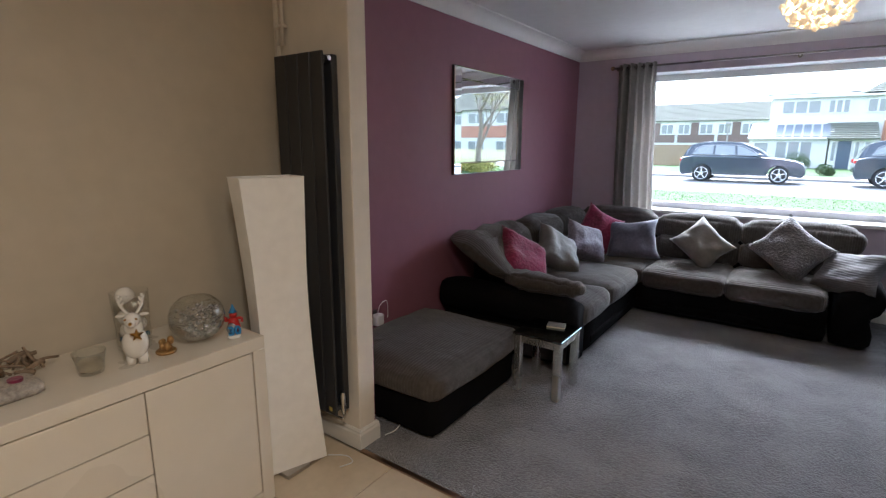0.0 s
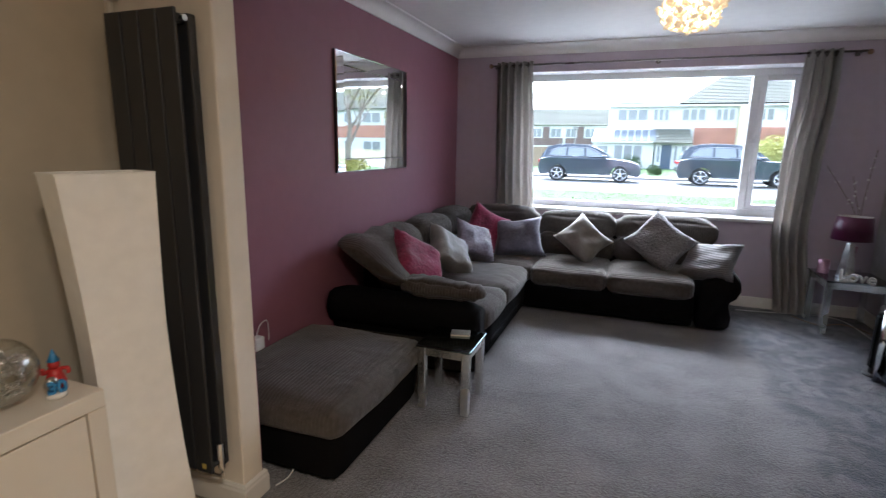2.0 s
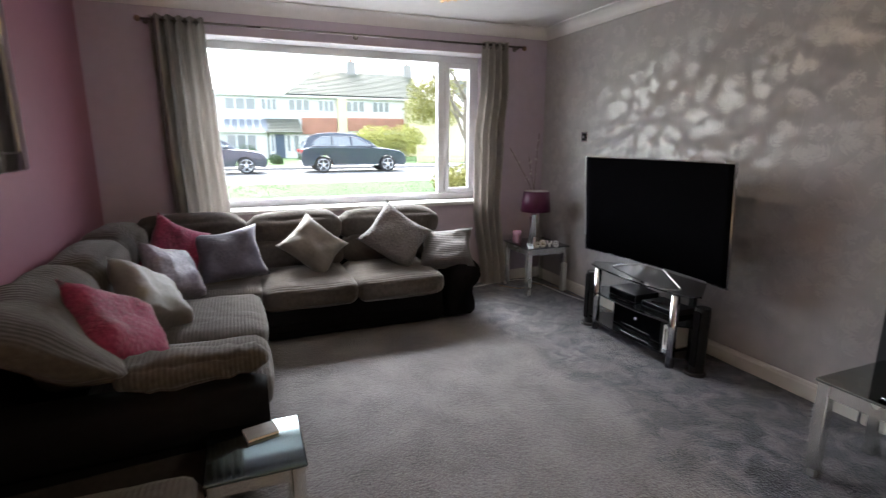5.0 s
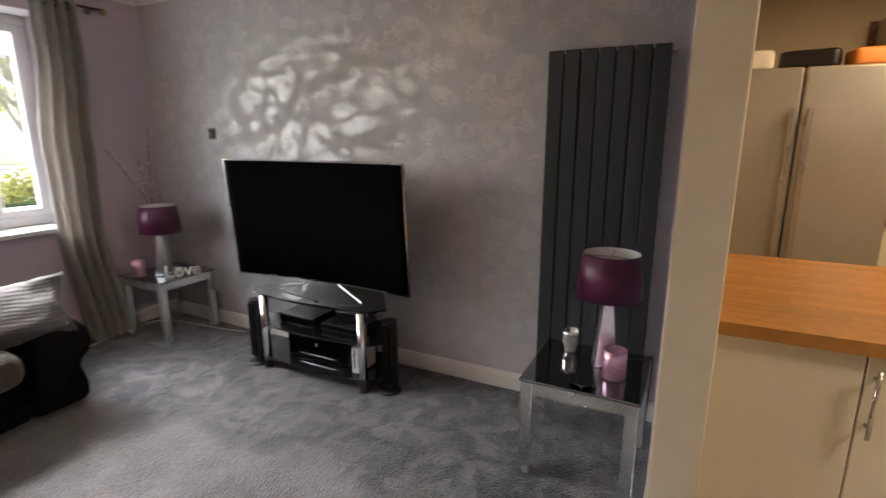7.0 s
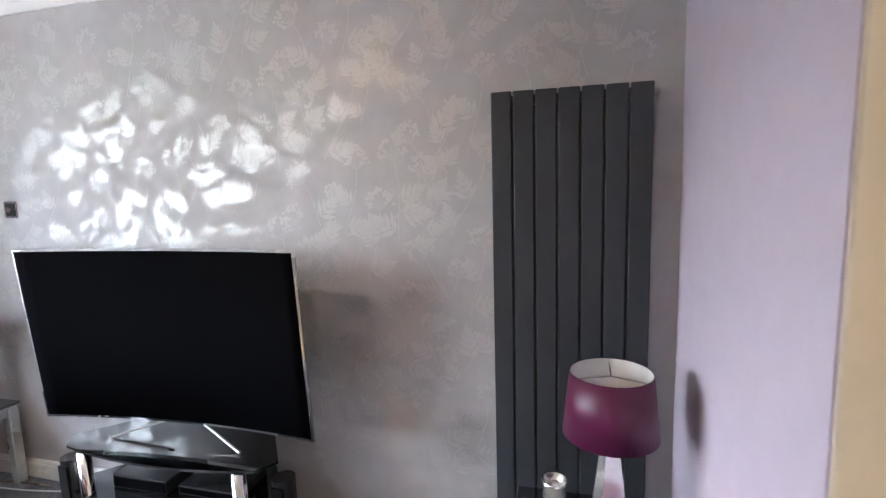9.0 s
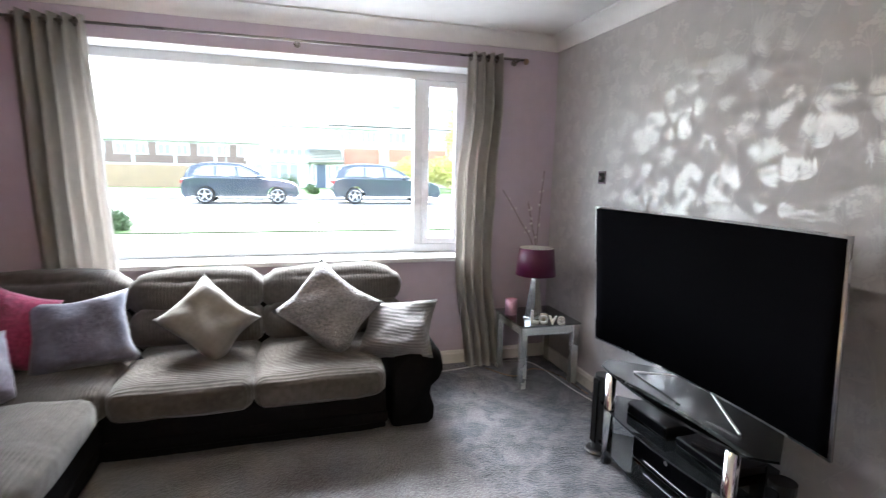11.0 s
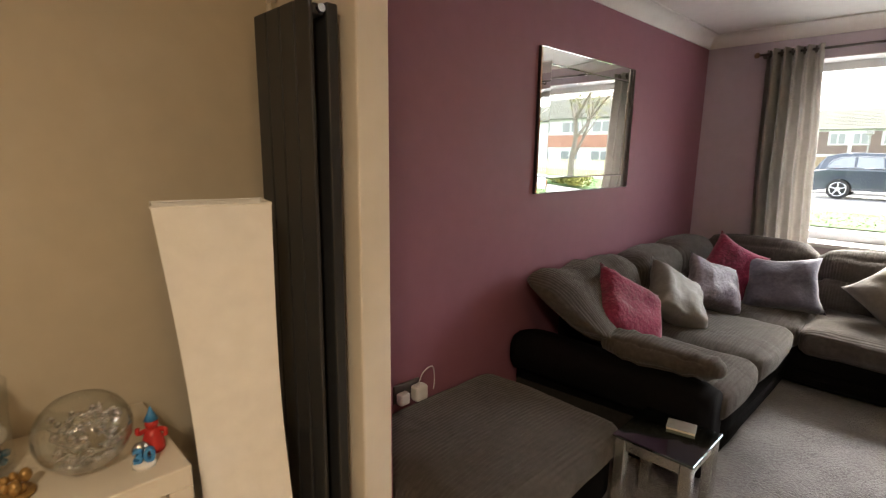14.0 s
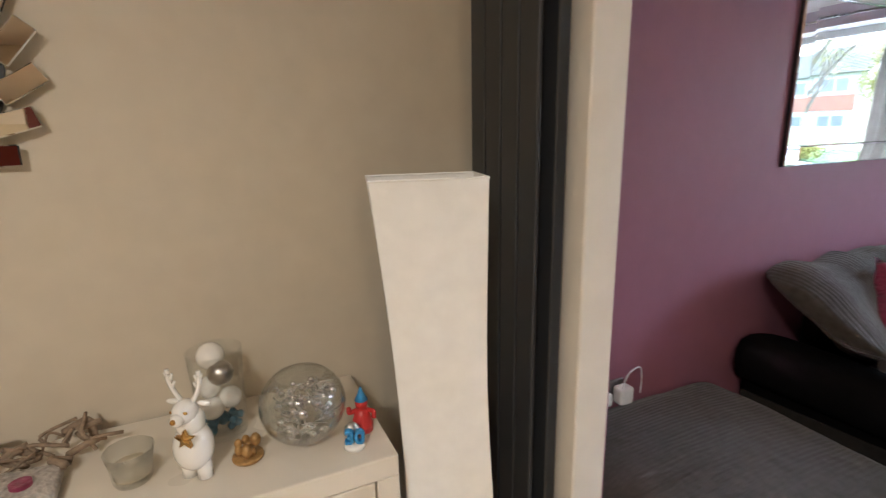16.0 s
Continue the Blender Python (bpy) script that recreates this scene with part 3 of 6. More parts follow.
me.from_pydata(pat_v, [], pat_f)
me.materials.append(M_PATTERN)
prt = new("leaf_print", me)
prt.parent = wall_e
tagged(prt, "silver leaf and flower print", kind="stuff")

# kitchen and dining floor
tile_mesh = None
for ix in range(-5, 13):
    for iy in range(0, 11):
        x, y = -1.42 + ix * 0.455, 2.447 - (iy + 1) * 0.455
        if x > KX or x + 0.45 < XW or y < YS - 0.3 or y > 2.44:
            continue
        if tile_mesh is None:
            floor_d = structure("floor_dining", box(XW, KX, YS, 2.445, -0.012, -0.003), M_GROUT, "cream tiled dining room floor")
            b = box(0.002, 0.453, 0.002, 0.453, -0.004, 0.002, 0.002, 1)
            first = link_mesh("floor_tile", b, M_TILE)
            tile_mesh = first.data
            t = first
        else:
            t = new("floor_tile", tile_mesh)
        t.location = (x, y, 0)
        t.parent = floor_d


# ---- radiators ----
def radiator(at, n, pitch, z0, z1, rz, label, dep=0.062):
    """Upright flat-panel radiator in its own axes: panels along x, front towards -y, wall at y = 0."""
    r = thing("radiator", at, label, "radiator")
    r.rotation_euler = (0, 0, radians(rz))
    o = Vector(at)
    w = n * pitch
    for k in range(n):
        x = -w / 2 + k * pitch
        part("panel", turn(box(x + 0.003, x + pitch - 0.003, -dep - 0.013, -dep, z0, z1, 0.005, 3), Matrix.Translation(o)), M_ANTHRACITE, r)
    for z in (z0 + 0.02, z1 - 0.045):
        part("manifold", turn(box(-w / 2 + 0.006, w / 2 - 0.006, -dep, -dep + 0.034, z, z + 0.03, 0.006), Matrix.Translation(o)), M_ANTHRACITE, r)
    for z in (z0 + 0.25, z1 - 0.25):
        part("wall_bracket", turn(box(-0.06, 0.06, -dep + 0.002, 0.0, z, z + 0.03, 0.003), Matrix.Translation(o)), M_ANTHRACITE, r)
    if dep < 0.08:
        # Dark strips added behind the slits, in place of the shade in them.
        for k in range(n - 1):
            x = -w / 2 + (k + 1) * pitch
            part("rear_rib", turn(box(x - 0.016, x + 0.016, -dep + 0.003, -dep + 0.026, z0 + 0.055, z1 - 0.05, 0.004, 1), Matrix.Translation(o)), M_ANTHRACITE, r)
    else:
        # Second row; also stands in for the shadow beside the front panels.
        part("rear_panel", turn(box(-w / 2 + 0.006, w / 2 + 0.004, -dep + 0.036, -0.03, z0 + 0.01, z1 - 0.01, 0.005), Matrix.Translation(o)), M_ANTHRACITE, r)
    v = tube((w / 2 - 0.01, -dep + 0.017, z1 - 0.03), (w / 2 + 0.012, -dep + 0.017, z1 - 0.03), 0.011)
    part("bleed_valve", turn(v, Matrix.Translation(o)), M_CHROME, r, "chrome bleed plug")
    return r, w


radA, wA = radiator((-1.862, NIB_L[1], 0), 4, 0.082, 0.215, 1.915, 0, "tall anthracite flat-panel radiator on the cream short wall", 0.10)
o = Vector((-1.862, NIB_L[1] - 0.035, 0))
v = tube((wA / 2 + 0.014, -0.045, 0.235), (wA / 2 + 0.014, -0.045, 0.275), 0.013)
tube((wA / 2 + 0.014, -0.045, 0.275), (wA / 2 + 0.014, -0.045, 0.34), 0.017, 0.015, bm=v)
tube((wA / 2 - 0.01, -0.045, 0.245), (wA / 2 + 0.014, -0.045, 0.245), 0.010, bm=v)
part("thermostatic_valve", turn(v, Matrix.Translation(o)), M_CHROME, radA, "chrome radiator valve", smooth=False)
part("feed_pipe", turn(pipe(smooth_line([(wA / 2 + 0.014, -0.045, 0.24), (wA / 2 + 0.014, -0.045, 0.20), (wA / 2 - 0.04, -0.04, 0.185), (-wA / 2, -0.04, 0.185)]), 0.0075), Matrix.Translation(o)), M_CHROME, radA)
part("badge", turn(box(wA / 2 - 0.05, wA / 2 - 0.03, -0.0800, -0.0782, 0.235, 0.255), Matrix.Translation(o)), M_YELLOW, radA, "small yellow sticker")
pp = pipe([(-2.10, 2.45, 1.98), (-2.10, 2.45, ZC)], 0.009)
pipe([(-2.065, 2.45, 1.98), (-2.065, 2.45, ZC)], 0.009, bm=pp)
box(-2.115, -2.05, 2.441, 2.473, 2.06, 2.075, 0.003, bm=pp)
pipe([(-2.10, 2.45, 1.98), (-2.10, 2.45, 0.2)], 0.009, bm=pp)
solo("heating_pipe", pp, M_CREAM_BRIGHT, "cream painted copper pipes running up the corner", "pipe", smooth=True)

radB, wB = radiator((XE, 3.0155, 0), 7, 0.0797, 0.16, 1.873, -90, "tall dark grey seven-panel radiator on the papered wall")
o = Vector((XE, 3.0155, 0))
v = tube((-wB / 2 - 0.03, -0.045, 0.18), (-wB / 2 + 0.02, -0.045, 0.18), 0.009)
tube((-wB / 2 - 0.03, -0.045, 0.20), (-wB / 2 - 0.03, -0.045, 0.155), 0.013, bm=v)
tube((-wB / 2 - 0.03, -0.05, 0.175), (-wB / 2 - 0.03, -0.10, 0.155), 0.017, 0.015, bm=v)
tube((-wB / 2 - 0.03, -0.045, 0.155), (-wB / 2 - 0.03, -0.045, 0.0), 0.0075, bm=v)
part("valve", turn(v, Matrix.Translation(o)), M_CHROME, radB, "chrome radiator valve")

# ---- wall mirror ----
mir = thing("wall_mirror", (XW, 4.557, 1.695), "wide mirror with a mirrored border on the mauve wall", "mirror")
part("backing_board", box(XW, XW + 0.014, 4.004, 5.111, 1.297, 2.094), M_BLACK, mir, "black backing board")
part("mirror_glass", box(XW + 0.015, XW + 0.020, 4.10, 5.015, 1.39, 2.001), M_MIRROR, mir)
for (ya, yb, za, zb, ax, sg) in ((4.006, 4.098, 1.299, 2.092, 'z', -1), (5.017, 5.109, 1.299, 2.092, 'z', 1), (4.10, 5.015, 1.299, 1.388, 'y', 1), (4.10, 5.015, 2.003, 2.092, 'y', -1)):
    b = box(XW + 0.015, XW + 0.024, ya, yb, za, zb, 0.006, 1)
    c = Vector((XW + 0.019, (ya + yb) / 2, (za + zb) / 2))
    a = radians(2.2) * sg
    turn(b, Matrix.Translation(c) @ (Matrix.Rotation(a, 4, 'Z') if ax == 'z' else Matrix.Rotation(a, 4, 'Y')) @ Matrix.Translation(-c))
    part("border_strip", b, M_MIRROR, mir)

# ---- curtains ----
POLE_Y, POLE_Z = 6.40, 2.312


def curtain(name, edges, z0, folds, seed, group):
    """edges: (height, left, right) from the pole down."""
    c = thing("curtain", ((edges[0][1] + edges[0][2]) / 2, POLE_Y, z0), "taupe satin eyelet curtain drawn back beside the window", "curtain", group)
    b = bmesh.new()
    nx, nz = folds * 16, 40
    zs = [POLE_Z + 0.035 - (POLE_Z + 0.035 - z0) * k / nz for k in range(nz + 1)]
    grid = []
    for z in zs:
        for (za, la, ra), (zb, lb, rb) in zip(edges, edges[1:]):
            if zb <= z:
                break
        t = max(0, min(1, (za - z) / (za - zb)))
        t = t * t * (3 - 2 * t)
        l, r = la + (lb - la) * t, ra + (rb - ra) * t
        down = (POLE_Z - z) / 2.2
        row = []
        for k in range(nx + 1):
            u = k / nx
            ph = u * folds * 2 * math.pi + 0.5 * down * math.sin(seed + u * 5)
            amp = 0.048 + 0.012 * math.sin(seed + 3 * u + down * 2)
            y = POLE_Y + amp * math.sin(ph) - 0.02 * down + 0.006 * noise.noise(Vector((u * 4, z * 2.5, seed)))
            row.append(b.verts.new((l + (r - l) * u + 0.012 * math.cos(ph) * down, min(y, YN - 0.02), z)))
        grid.append(row)
    for p, q in zip(grid, grid[1:]):
        for k in range(nx):
            b.faces.new((p[k], p[k + 1], q[k + 1], q[k]))
    bmesh.ops.solidify(b, geom=b.faces[:], thickness=0.003)
    part("drape", b, M_CURTAIN, c, smooth=True)
    l, r = edges[0][1], edges[0][2]
    for k in range(folds * 2):
        x = l + (r - l) * (k + 0.5) / (folds * 2)
        e = bmesh.new()
        ring = [(x + 0.004 * (-1) ** k, POLE_Y + 0.024 * math.cos(a), POLE_Z + 0.024 * math.sin(a)) for a in (2 * math.pi * q / 14 for q in range(15))]
        part("eyelet", join(None, pipe(ring, 0.005, 6)), M_PEWTER, c)
    return c


curtain("curtain", [(2.40, -1.69, -1.32), (1.5, -1.68, -1.28), (0.8, -1.66, -1.25), (0.0, -1.64, -1.25)], 0.02, 5, 1.3, "window curtains")
curtain("curtain", [(2.40, 1.03, 1.29), (2.0, 1.015, 1.30), (1.4, 0.955, 1.26), (0.85, 0.955, 1.24), (0.0, 1.05, 1.33)], 0.015, 4, 4.1, "window curtains")
rod = thing("curtain_pole", (-0.15, POLE_Y, POLE_Z), "slim dark pewter curtain pole with ball finials", "curtain pole")
part("rod", tube((-1.74, POLE_Y, POLE_Z), (1.46, POLE_Y, POLE_Z + 0.01), 0.0095), M_PEWTER, rod, smooth=True)
for x in (-1.76, 1.48):
    part("finial", ball((x, POLE_Y, POLE_Z), 0.022), M_BRASS, rod, smooth=True)
for x in (-1.72, -0.14, 1.42):
    b = tube((x, YN, POLE_Z), (x, POLE_Y, POLE_Z), 0.007)
    tube((x, YN, POLE_Z), (x, YN - 0.008, POLE_Z), 0.022, bm=b)
    part("bracket", b, M_PEWTER, rod)

# ---- corner sofa ----
sofa = thing("corner_sofa", (-1.1, 5.2, 0), "large corner sofa in grey cord with a black fabric base", "sofa")
SX0, SXF, SY0, SYF, SXR = -2.12, -1.13, 4.15, 5.53, 0.30
part("base", padded(SX0, SXF, SY0 + 0.06, 6.36, 0.03, 0.30, 0.03, 0.004, 0.004, seed=1), M_SOFA_DARK, sofa, "black fabric base", True)
part("base", padded(SXF - 0.05, SXR, SYF, 6.36, 0.03, 0.30, 0.03, 0.004, 0.004, seed=2), M_SOFA_DARK, sofa, "black fabric base", True)
part("plinth_rail", padded(SXF - 0.02, SXF + 0.012, SY0 + 0.2, SYF - 0.02, 0.08, 0.145, 0.02, 0.004, 0.002, 5, 3), M_SOFA_DARK, sofa, "", True)
part("plinth_rail", padded(SXF + 0.02, SXR, SYF - 0.014, SYF + 0.02, 0.08, 0.15, 0.02, 0.004, 0.002, 5, 4), M_SOFA_DARK, sofa, "", True)
# seats
for (x0, x1, y0, y1, mt) in ((-1.80, -1.09, 4.10, 4.66, M_SOFA), (-1.80, -1.085, 4.665, 5.44, M_SOFA), (-1.80, -1.07, 5.445, 6.15, M_SOFA), (-1.065, -0.41, 5.42, 6.15, M_SOFA_Y), (-0.405, 0.27, 5.42, 6.15, M_SOFA_Y)):
    part("seat_cushion", padded(x0, x1, y0, y1, 0.27, 0.445, 0.06, 0.022, 0.008, 9, x0 + y0), mt, sofa, "grey cord seat cushion", True)
# backs
for (x0, x1, y0, y1) in ((SX0, -1.98, 4.25, 6.36), (-2.0, 0.44, 6.20, 6.36)):
    part("back_frame", padded(x0, x1, y0, y1, 0.2, 0.70, 0.05, 0.01, 0.004, 7, 5), M_SOFA_DARK, sofa, "", True)


def back_cushion(along, a0, a1, seed, top=0.86):
    """Soft back pillow, leaning, with a rolled top and a lower lumbar part."""
    if along == 'y':
        up = padded(SX0 + 0.01, SX0 + 0.30, a0, a1, 0.60, top, 0.10, 0.03, 0.014, 9, seed)
        low = padded(SX0 + 0.08, SX0 + 0.33, a0 + 0.01, a1 - 0.01, 0.41, 0.66, 0.09, 0.03, 0.012, 9, seed + 7)
        mt = M_SOFA_Y
    else:
        up = padded(a0, a1, 6.10, 6.37, 0.60, top, 0.10, 0.03, 0.014, 9, seed)
        low = padded(a0 + 0.01, a1 - 0.01, 6.04, 6.29, 0.41, 0.66, 0.09, 0.03, 0.012, 9, seed + 7)
        mt = M_SOFA
    part("back_cushion", up, mt, sofa, "grey cord back cushion", True)
    part("lumbar_cushion", low, mt, sofa, "grey cord lumbar cushion", True)


back_cushion('y', 4.80, 5.48, 12, 0.86)
back_cushion('y', 5.49, 6.12, 13, 0.87)
spill = padded(SX0 + 0.01, SX0 + 0.26, 3.80, 4.79, 0.46, 0.87, 0.09, 0.025, 0.018, 13, 19)
for v in spill.verts:
    near = max(0.0, 4.40 - v.co.y) / 0.6
    low = (0.87 - v.co.z) / 0.41
    v.co.x += low * (0.14 + 0.24 * near)
    v.co.z += 0.15 * near * low + 0.012 * math.sin(v.co.y * 21) * (1 - low)
    v.co.y += 0.05 * near * low
part("back_cushion", spill, M_SOFA_Y, sofa, "grey cord cushion spilling over the arm", True)
part("lumbar_cushion", padded(SX0 + 0.10, SX0 + 0.36, 4.28, 4.79, 0.41, 0.66, 0.09, 0.03, 0.012, 9, 27), M_SOFA_Y, sofa, "grey cord lumbar cushion", True)
back_cushion('x', -1.92, -1.14, 14, 0.86)
back_cushion('x', -1.13, -0.39, 15, 0.85)
back_cushion('x', -0.38, 0.49, 16, 0.85)


def arm(axis, c0, c1, d0, d1, top0, top1):
    """Scroll arm: a flared black body with a rounded roll on top; it may widen and rise towards the back."""
    rings = []
    prof = [(0.03, 0.03), (0.03, 0.20), (0.025, 0.27), (-0.01, 0.28), (-0.04, 0.31), (-0.055, 0.36), (-0.05, 0.42), (-0.02, 0.465), (0.05, 0.48), (0.13, 0.47), (0.19, 0.43), (0.22, 0.36), (0.22, 0.03)]
    if axis == 'x':
        prof = [(0.01, 0.03), (-0.025, 0.06), (-0.03, 0.14), (0.0, 0.24), (-0.01, 0.29), (-0.06, 0.33), (-0.085, 0.39), (-0.075, 0.45), (-0.03, 0.495), (0.05, 0.51), (0.13, 0.49), (0.19, 0.43), (0.22, 0.36), (0.22, 0.03)]
    n = 18
    for k in range(n + 1):
        t = k / n
        e = 1 - 0.12 * (abs(2 * t - 1) ** 10)
        p = d0 + (d1 - d0) * t
        c = c0 + (c1 - c0) * t
        lift = top0 + (top1 - top0) * t
        ring = []
        for (u, z) in prof:
            uu, zz = 0.08 + (u - 0.08) * e, 0.26 + (z - 0.26) * e
            zz += lift * max(0.0, min(1.0, (zz - 0.15) / 0.2))
            ring.append((p, c + uu, zz) if axis == 'y' else (c - uu, p, zz))
        rings.append(ring)
    return loft(rings)


part("arm", arm('y', 3.84, 3.94, -2.12, SXF + 0.02, 0.07, 0.02), M_SOFA_DARK, sofa, "black fabric scroll arm", True)
part("arm", arm('x', 0.55, 0.555, 5.50, 6.34, 0.0, 0.02), M_SOFA_DARK, sofa, "black fabric scroll arm", True)
sp0, sp1 = Vector((-2.11, 3.865, 0)), Vector((SXF - 0.03, 3.962, 0))
sd_ = [[sp0 + Vector((0, -0.006, z)), sp1 + Vector((0, -0.006, z)), sp1 + Vector((0, 0.02, z)), sp0 + Vector((0, 0.02, z))] for z in (0.05, 0.15, 0.25)]
part("side_panel", loft(sd_), M_SIDE, sofa, "charcoal cord side panel")
ap = padded(-1.62, -1.125, 3.99, 4.16, 0.50, 0.60, 0.042, 0.018, 0.014, 11, 21)
for v in ap.verts:
    back = max(0.0, -1.24 - v.co.x) / 0.42
    v.co.z += 0.055 * back + 0.006 * math.sin(v.co.x * 70 + v.co.y * 20)
    v.co.y -= 0.13 * back
part("arm_pad", ap, M_SOFA, sofa, "grey cord arm pad", True)

# ---- footstool ----
stool = thing("ottoman", (-1.75, 3.2, 0), "low rectangular footstool, grey cord top on a black base", "footstool")
part("base", padded(-2.12, -1.372, 2.715, 3.60, 0.02, 0.27, 0.035, 0.006, 0.004, 7, 31), M_SOFA_DARK, stool, "black fabric base", True)
part("top_cushion", padded(-2.125, -1.345, 2.69, 3.63, 0.225, 0.375, 0.055, 0.032, 0.008, 11, 32), M_SOFA, stool, "grey cord top", True)


# ---- scatter cushions ----
def scatter(at, w, h, d, rx, ry, rz, material, label, seed):
    b = turn(cushion_mesh(w, h, d, seed), pose(*at, rx, 0, rz) @ pose(0, 0, 0, 0, ry, 0))
    solo("scatter_cushion", b, material, label, "cushion", "cushions on the corner sofa", smooth=True)


scatter((-1.68, 4.30, 0.66), 0.46, 0.42, 0.15, -32, 34, 78, M_PINK, "raspberry pink plush cushion leaning on the sofa back", 1)
scatter((-1.645, 4.90, 0.635), 0.43, 0.40, 0.16, -36, 38, 80, M_BEIGE_SATIN, "pale grey satin cushion tilted on its corner", 2)
scatter((-1.60, 5.44, 0.625), 0.42, 0.38, 0.16, -30, 24, 66, M_LILAC_VELVET, "lilac crushed velvet cushion on the corner seat", 3)
scatter((-1.60, 5.80, 0.70), 0.40, 0.40, 0.15, -12, 30, 36, M_PINK, "raspberry pink plush cushion in the sofa corner", 4)
scatter((-1.27, 5.83, 0.625), 0.47, 0.40, 0.17, -20, -6, 8, M_SLATE, "slate lilac velvet cushion against the sofa back", 5)
scatter((-0.655, 5.86, 0.65), 0.41, 0.36, 0.17, -24, 43, 4, M_BEIGE_SATIN, "pale grey satin cushion standing on its corner", 6)
scatter((0.01, 5.85, 0.68), 0.47, 0.43, 0.18, -24, 38, -4, M_FUR, "grey crushed plush cushion standing on its corner", 7)
scatter((0.40, 5.72, 0.57), 0.44, 0.40, 0.15, -48, -10, -38, ribbed(mat("grey_ribbed_cord", (0.115, 0.11, 0.115), 0.85, var=0.2, bump=0.4, sheen=0.2), 'Z', 20, 0.3), "grey ribbed cord cushion lying over the sofa arm", 8)


# ---- television ----
tv = thing("television", (1.45, 4.6, 0.5), "large black curved flat-screen television with a thin silver edge", "television")
TL, TR, TZ0, TZ1 = Vector((1.41, 5.24, 0)), Vector((1.45, 3.955, 0)), 0.586, 1.333
TV_LEAN = 0.07


def tv_sheet(inset, front, back, z0, z1):
    """A slab that follows the screen's curve."""
    ax = TR - TL
    nrm = Vector((ax.y, -ax.x, 0)).normalized()
    if nrm.x > 0:
        nrm = -nrm
    ln = ax.length
    rings = []
    for k in range(25):
        t = inset / ln + (1 - 2 * inset / ln) * k / 24
        sag = -0.05 * (1 - (2 * t - 1) ** 2)
        c = TL + ax * t + nrm * sag
        lo, hi = Vector((TV_LEAN * (0.95 - z0), 0, z0)), Vector((TV_LEAN * (0.95 - z1), 0, z1))
        rings.append([c + nrm * front + lo, c + nrm * back + lo, c + nrm * back + hi, c + nrm * front + hi])
    return loft(rings)


part("screen", tv_sheet(0.009, 0.004, -0.004, TZ0 + 0.010, TZ1 - 0.009), M_SCREEN, tv, "black glossy curved screen", True)
part("bezel", tv_sheet(0.0, 0.0025, -0.012, TZ0, TZ1), M_ALLOY, tv, "thin silver bezel", True)
part("rear_case", tv_sheet(0.10, -0.012, -0.05, TZ0 + 0.05, TZ1 - 0.12), M_BLACK, tv, "", True)
for ya, yb in ((4.52, 4.28), (4.68, 4.92)):
    part("foot", pipe([(1.54, ya, TZ0 - 0.008), (1.50, (ya + yb) / 2, 0.545), (1.46, yb, 0.512)], 0.006), M_STEEL, tv, "steel foot bar")

# ---- television stand ----
st = thing("tv_stand", (1.55, 4.6, 0), "three-tier black glass television stand with chrome posts", "tv stand")


def shelf_plate(z, th, bow):
    front = []
    for k in range(13):
        t = k / 12
        y = 5.06 - 0.90 * t
        front.append((1.365 - bow * (1 - (2 * t - 1) ** 2), y))
    pts = front + [(1.45, 4.10), (1.72, 4.30), (1.72, 4.88), (1.45, 5.12)]
    return loft([[(x, y, z) for x, y in pts], [(x, y, z + th) for x, y in pts]])


for z in (0.075, 0.295, 0.495):
    part("glass_shelf", shelf_plate(z, 0.010, 0.05), M_BLACK_GLASS if z < 0.4 else M_SMOKE, st, "black tinted glass shelf")
for y in (4.215, 4.965):
    part("post", tube((1.362, y, 0.003), (1.362, y, 0.492), 0.027, seg=24), M_CHROME, st, "chrome post", True)
for y in (4.36, 4.82):
    part("rear_post", box(1.66, 1.70, y - 0.02, y + 0.02, 0, 0.49, 0.004), M_BLACK, st)


def gadget(name, x0, x1, y0, y1, z0, z1, label, cat, m=M_BLACK):
    g = thing(name, ((x0 + x1) / 2, (y0 + y1) / 2, z0), label, cat)
    part("case", box(x0, x1, y0, y1, z0, z1, 0.004), m, g)
    part("front_panel", box(x0 - 0.003, x0 + 0.001, y0 + 0.006, y1 - 0.006, z0 + 0.006, z1 - 0.006, 0.001, 1), M_SCREEN if m is M_BLACK else m, g)
    return g


gadget("set_top_box", 1.42, 1.64, 4.62, 4.90, 0.307, 0.365, "black set-top box on the middle shelf", "set-top box")
gadget("disc_player", 1.44, 1.64, 4.30, 4.58, 0.307, 0.345, "slim black disc player on the middle shelf", "disc player")
sw = gadget("subwoofer", 1.44, 1.68, 4.38, 4.86, 0.087, 0.275, "large black box loudspeaker on the bottom shelf", "loudspeaker")
part("port", tube((1.436, 4.62, 0.19), (1.432, 4.62, 0.19), 0.012), M_CHROME, sw)
part("trim_bar", box(1.432, 1.437, 4.48, 4.76, 0.115, 0.12), M_ALLOY, sw)
cons = thing("games_console", (1.45, 4.27, 0.087), "slim white games console standing upright", "games console")
part("case", turn(box(-0.09, 0.09, -0.022, 0.022, 0.012, 0.175, 0.004), pose(1.47, 4.285, 0.087, 0, 0, 0)), M_PLASTIC, cons)
part("stand", box(1.385, 1.555, 4.258, 4.312, 0.087, 0.099, 0.003), M_ALLOY, cons)
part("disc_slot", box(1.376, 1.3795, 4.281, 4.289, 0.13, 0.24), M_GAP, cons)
rem = thing("remote_control", (1.46, 4.52, 0.505), "black remote control on the stand", "remote control")
part("body", turn(box(-0.02, 0.02, -0.08, 0.08, 0, 0.016, 0.005), pose(1.50, 4.44, 0.345, 0, 0, 25)), M_BLACK, rem)

